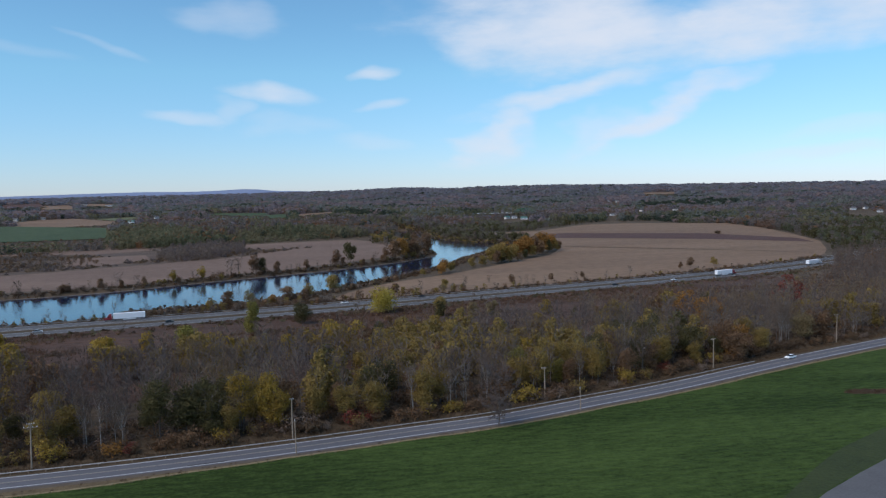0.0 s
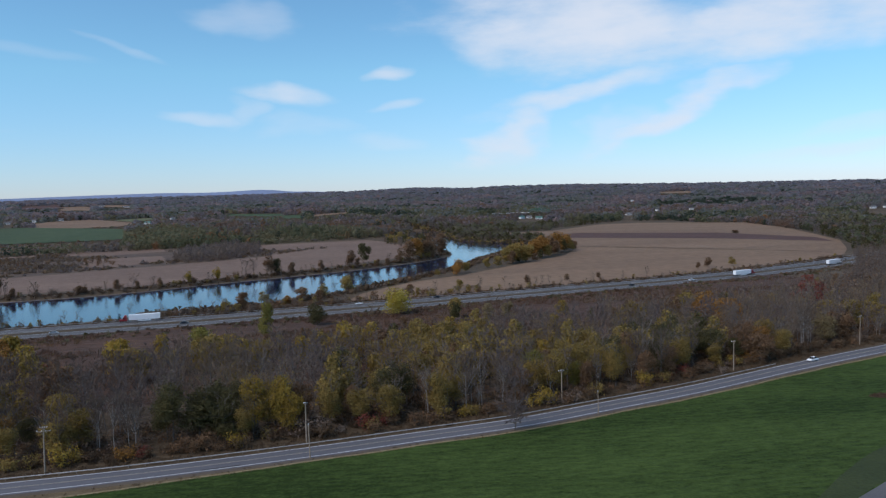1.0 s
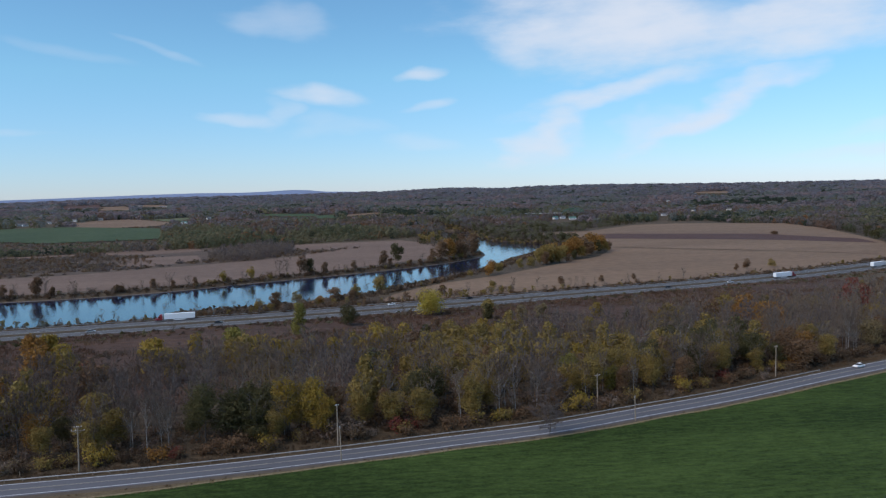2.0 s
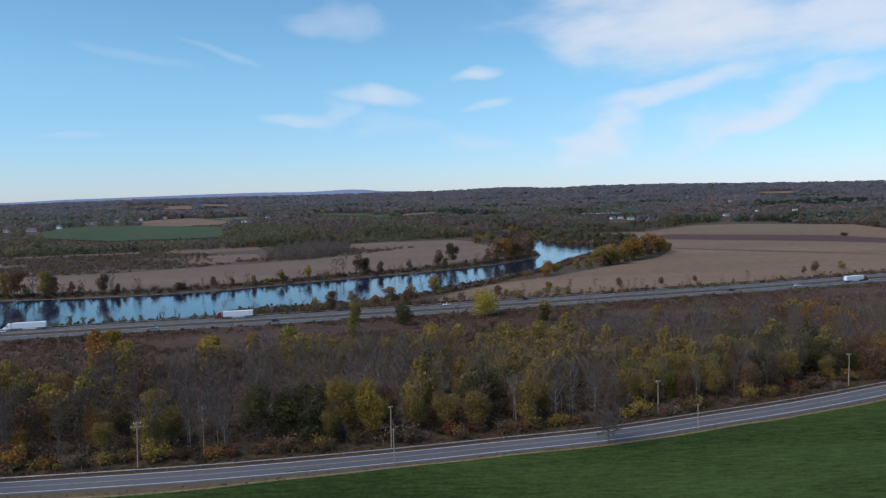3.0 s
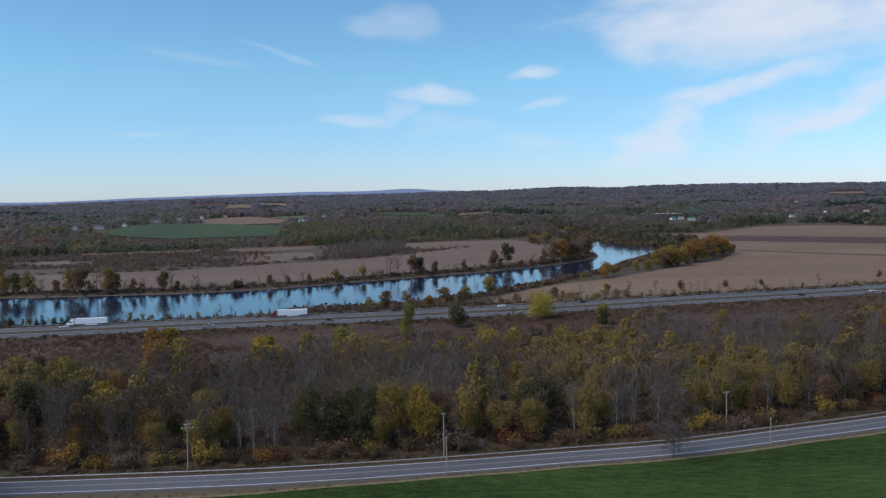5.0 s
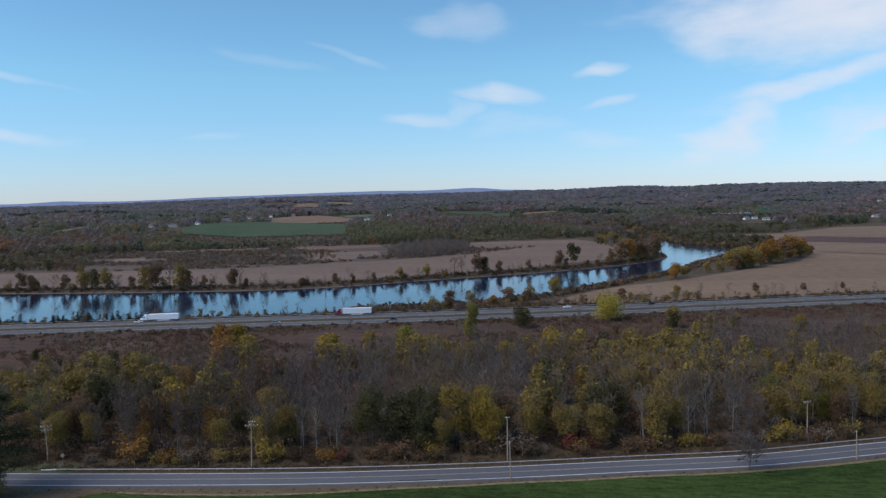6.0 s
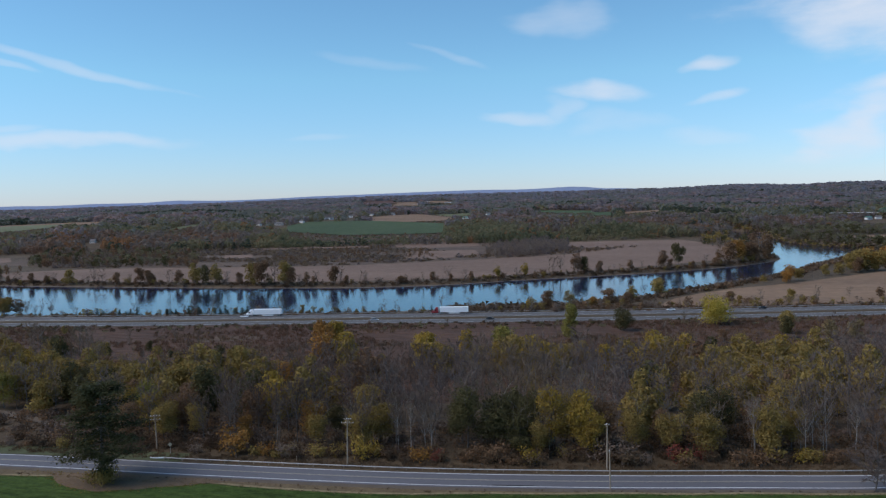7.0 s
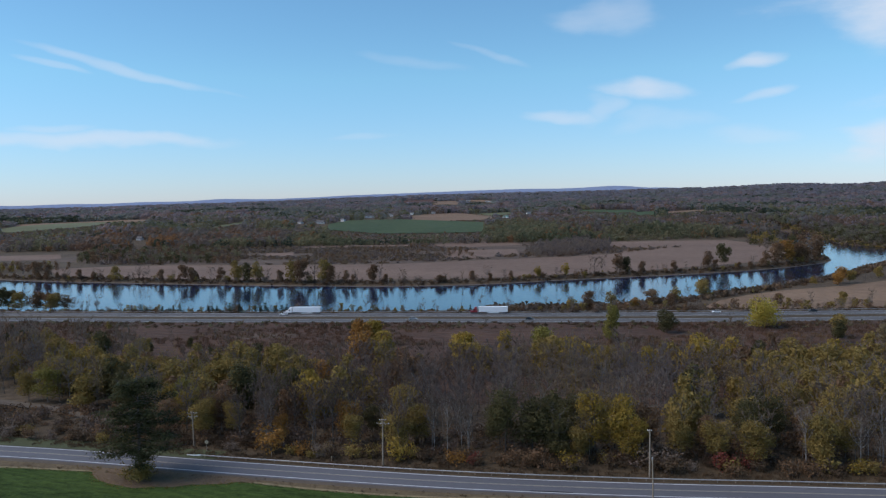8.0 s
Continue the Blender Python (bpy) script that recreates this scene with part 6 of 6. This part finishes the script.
def on_line(line, x, off, z, back=False):
    """A pose on a road at x, off to its left, heading along it."""
    i = int(np.argmin(np.abs(line[:, 0] - x)))
    d = line[i + 1] - line[i - 1]
    side = sideways(line)[i]
    turn = math.degrees(math.atan2(d[1], d[0])) + (180 if back else 0)
    return pose(line[i, 0] + side[0] * off, line[i, 1] + side[1] * off, z, 0, 0, turn)


semi_truck(M_WHITE, on_line(HIGHWAY, -205, 12.6, 1.08, True), "white semi-truck with a long white box trailer")
semi_truck(M_RED, on_line(HIGHWAY, -102, 12.6, 1.08, True), "dark red semi-truck pulling a white box trailer")
semi_truck(M_RED, on_line(HIGHWAY, 296, -8.6, 1.08), "red semi-truck with a white trailer heading east")
semi_truck(M_WHITE, on_line(HIGHWAY, 402, -8.6, 1.08), "white semi-truck with a plain white trailer")
for paint, name, x, off, back in ((M_WHITE, "white", -221, 8.6, True), (M_SILVER, "silver", -145, -8.6, False), (M_BLACK, "black", -79, -8.6, False), (M_WHITE, "white", 16, 12.4, True), (M_SILVER, "silver", 31, -8.6, False), (M_BLACK, "black", 71, 12.4, True), (M_BLACK, "black", 199, -8.6, False), (M_WHITE, "white", 248, -8.6, False)):
    car(paint, on_line(HIGHWAY, x, off, 1.08, back), name + " sedan driving on the highway")
car(M_WHITE, on_line(ROAD, 170, 1.9, 3.14, True), "white sedan driving on the asphalt road", "cars on the road")


# ---- far houses ----
def house(x, y, wide, deep, tall, turn, roof, label):
    top = tagged(new("house"), label, "house", "far farmhouses")
    top.matrix_basis = pose(x, y, float(land(x, y)) - 0.3, 0, 0, turn)
    bm = bmesh.new()
    box(bm, -wide / 2, wide / 2, -deep / 2, deep / 2, 0, tall)
    part("wall", bm, M_SIDING, top)
    bm = bmesh.new()
    w, d, r = wide / 2 + 0.5, deep / 2 + 0.6, deep * 0.42
    vs = [bm.verts.new(p) for p in ((-w, -d, tall - 0.15), (w, -d, tall - 0.15), (w, d, tall - 0.15), (-w, d, tall - 0.15), (-w, 0, tall + r), (w, 0, tall + r))]
    for f in ((0, 1, 5, 4), (2, 3, 4, 5), (1, 2, 5), (3, 0, 4), (3, 2, 1, 0)):
        bm.faces.new([vs[i] for i in f])
    part("roof", bm, roof, top)
    for k, wx in enumerate(np.arange(-wide / 2 + 1.6, wide / 2 - 1, 3.0)):
        bm = bmesh.new()
        box(bm, wx - 0.55, wx + 0.55, -deep / 2 - 0.05, -deep / 2 + 0.1, tall * 0.35, tall * 0.35 + 1.5)
        part("window", bm, M_GLASS, top)
    bm = bmesh.new()
    box(bm, wide * 0.2, wide * 0.2 + 0.9, -0.45, 0.45, tall, tall + r + 1.0)
    part("chimney", bm, M_ROOF, top)


for i, (x, y) in enumerate(HOUSES):
    barn = i in (6, 12, 14)
    house(x, y, (11, 9, 12, 10, 9, 8)[i % 6] * (0.75 if i == 8 else 4 if i > 22 else 1.2), (6.5, 6, 7)[i % 3], (4.2, 4.6, 3.6)[i % 3], (12, -20, 35, 5, -8)[i % 5], M_GREENROOF if barn else M_ROOF, "white barn with a green metal roof" if barn else "pale farmhouse with a grey shingle roof")

# green truss bridge by the farm
bridge = tagged(new("bridge"), "green steel truss road bridge with pale approach deck", "bridge")
bridge.matrix_basis = pose(477, 1652, float(land(477, 1652)) + 11, 0, 0, -9)
bm = bmesh.new()
box(bm, -24, 24, -5, 5, -0.9, 0)
part("deck", bevelled(bm, 0.1, 1), M_HIGHWAY, bridge)
bm = bmesh.new()
box(bm, -110, -24.1, -5, 5, -0.9, 0)
part("approach_deck", bevelled(bm, 0.1, 1), M_SIDING, bridge, "pale concrete approach deck")
xs = np.linspace(-24, 24, 9)
hs = 4.5 + 5.0 * (1 - (xs / 24) ** 2)
for y in (-5.2, 5.2):
    for k in range(8):
        bm = bmesh.new()
        tube(bm, (xs[k], y, hs[k]), (xs[k + 1], y, hs[k + 1]), 0.4, 0.4, 6)
        part("top_chord", bm, M_TRUSS, bridge)
        bm = bmesh.new()
        a, b = ((xs[k], y, 0), (xs[k + 1], y, hs[k + 1])) if k < 4 else ((xs[k], y, hs[k]), (xs[k + 1], y, 0))
        tube(bm, a, b, 0.28, 0.28, 6)
        part("diagonal", bm, M_TRUSS, bridge)
    for k in range(9):
        bm = bmesh.new()
        tube(bm, (xs[k], y, 0), (xs[k], y, hs[k]), 0.3, 0.3, 6)
        part("upright", bm, M_TRUSS, bridge)
for x in (-100, -62, -24, 24):
    bm = bmesh.new()
    box(bm, x - 0.9, x + 0.9, -4, 4, -16, -0.9)
    part("pier", bm, M_HIGHWAY, bridge)

# ---- verges, drive, track ----
strip("verge", ROAD, (-6.0, -8.0, -12.5), (3.045, 3.047, 3.048), M_VERGE, None, "dry brown grass verge between road and field", "verge")
edge = ROAD - sideways(ROAD) * (FIELD_EDGE - 0.3)
edge = edge[(edge[:, 0] > -600) & (edge[:, 0] < 600)]
strip("field_edge", edge, (0.55, 0.0, -0.35), (3.066, 3.075, 3.066), M_STRAW, None, "thin band of dry straw along the hay field's edge", "verge")
west = ROAD[(ROAD[:, 0] > -420) & (ROAD[:, 0] < -108)]
strip("verge", west, (10.5, 9.0, 4.3), (3.055, 3.075, 3.075), M_ROADSIDE, None, "short green-grey grass verge west of the guard rail", "verge")
strip("verge", ROAD, (24, 15, 10, 5.6), (2.98, 3.05, 3.05, 3.05), M_WEEDS, None, "brown weedy verge beyond the guard rail", "verge")
SOIL = smooth_line([(-141, 158.5), (-128, 160.2), (-112, 161.2), (-92, 162.5), (-97, 159.5), (-104, 156.5), (-110, 154), (-116, 151.5), (-124, 151.2), (-131, 154), (-135, 156.8), (-141, 158.5)], 0.8)[:-1]
SOIL = SOIL + np.c_[0.8 * waves(SOIL[:, 0], SOIL[:, 1], 2.2, 81), 0.45 * waves(SOIL[:, 0], SOIL[:, 1], 1.6, 82)]
patch("bare_soil", SOIL, 0.09, 0.8, M_SOIL, "worn tan soil round the pine", "soil")
patch("field_margin", [(78, 108), (84, 118), (91, 123.5), (108, 137), (122, 147), (143, 158), (162, 167), (162, 155), (153, 150.5), (135, 142.8), (112, 130.8), (98, 122.8), (89, 116.3), (82, 108)], 0.08, 3, M_MARGIN, "dark rough grass strip between hay field and yard", "grass strip")
SCRUB_PATCH = [(157, 191), (163, 193.5), (172, 191), (184, 187.5), (196, 184), (195, 180.5), (183, 183.5), (168, 186.8), (158, 189)]
patch("scrub_patch", SCRUB_PATCH, 0.1, 1.5, M_WEEDS, "low brown scrub left standing in the hay field", "scrub patch")
p = SOIL[rng.integers(0, len(SOIL), 700)] + rng.normal(0, 0.7, (700, 2))
mass("soil_grass", p[p[:, 1] < 160], TUFT, M_BARK, "olive", "thin olive grass round the edge of the worn soil", rng, 0.25, 0.6, "grass", 0.05)
p = spots(rng, 156, 197, 180, 194, 0.8, 0)
p = p[inside(SCRUB_PATCH, *p.T)]
mass("scrub_grass", p, TUFT, M_BARK, "scrub", "brown dead weeds standing in the hay field", rng, 0.6, 1.3, "grass", 0.05)
patch("driveway", [(89, 116), (98, 122.5), (112, 130.5), (135, 142.5), (153, 150), (230, 150), (230, 40), (63, 40)], 0.1, 8, M_DRIVE, "grey paved yard beyond the hay field", "driveway")
LANE = smooth_line([(-330, 215), (-260, 206), (-212, 201), (-185, 198.5), (-164, 192), (-150, 184), (-143, 176), (-140, 169)], 4)
strip("lane", LANE, (2.2, 0, -2.2), (3.06, 3.14, 3.06), M_GRAVEL, None, "narrow grey gravel lane into the woods", "lane")
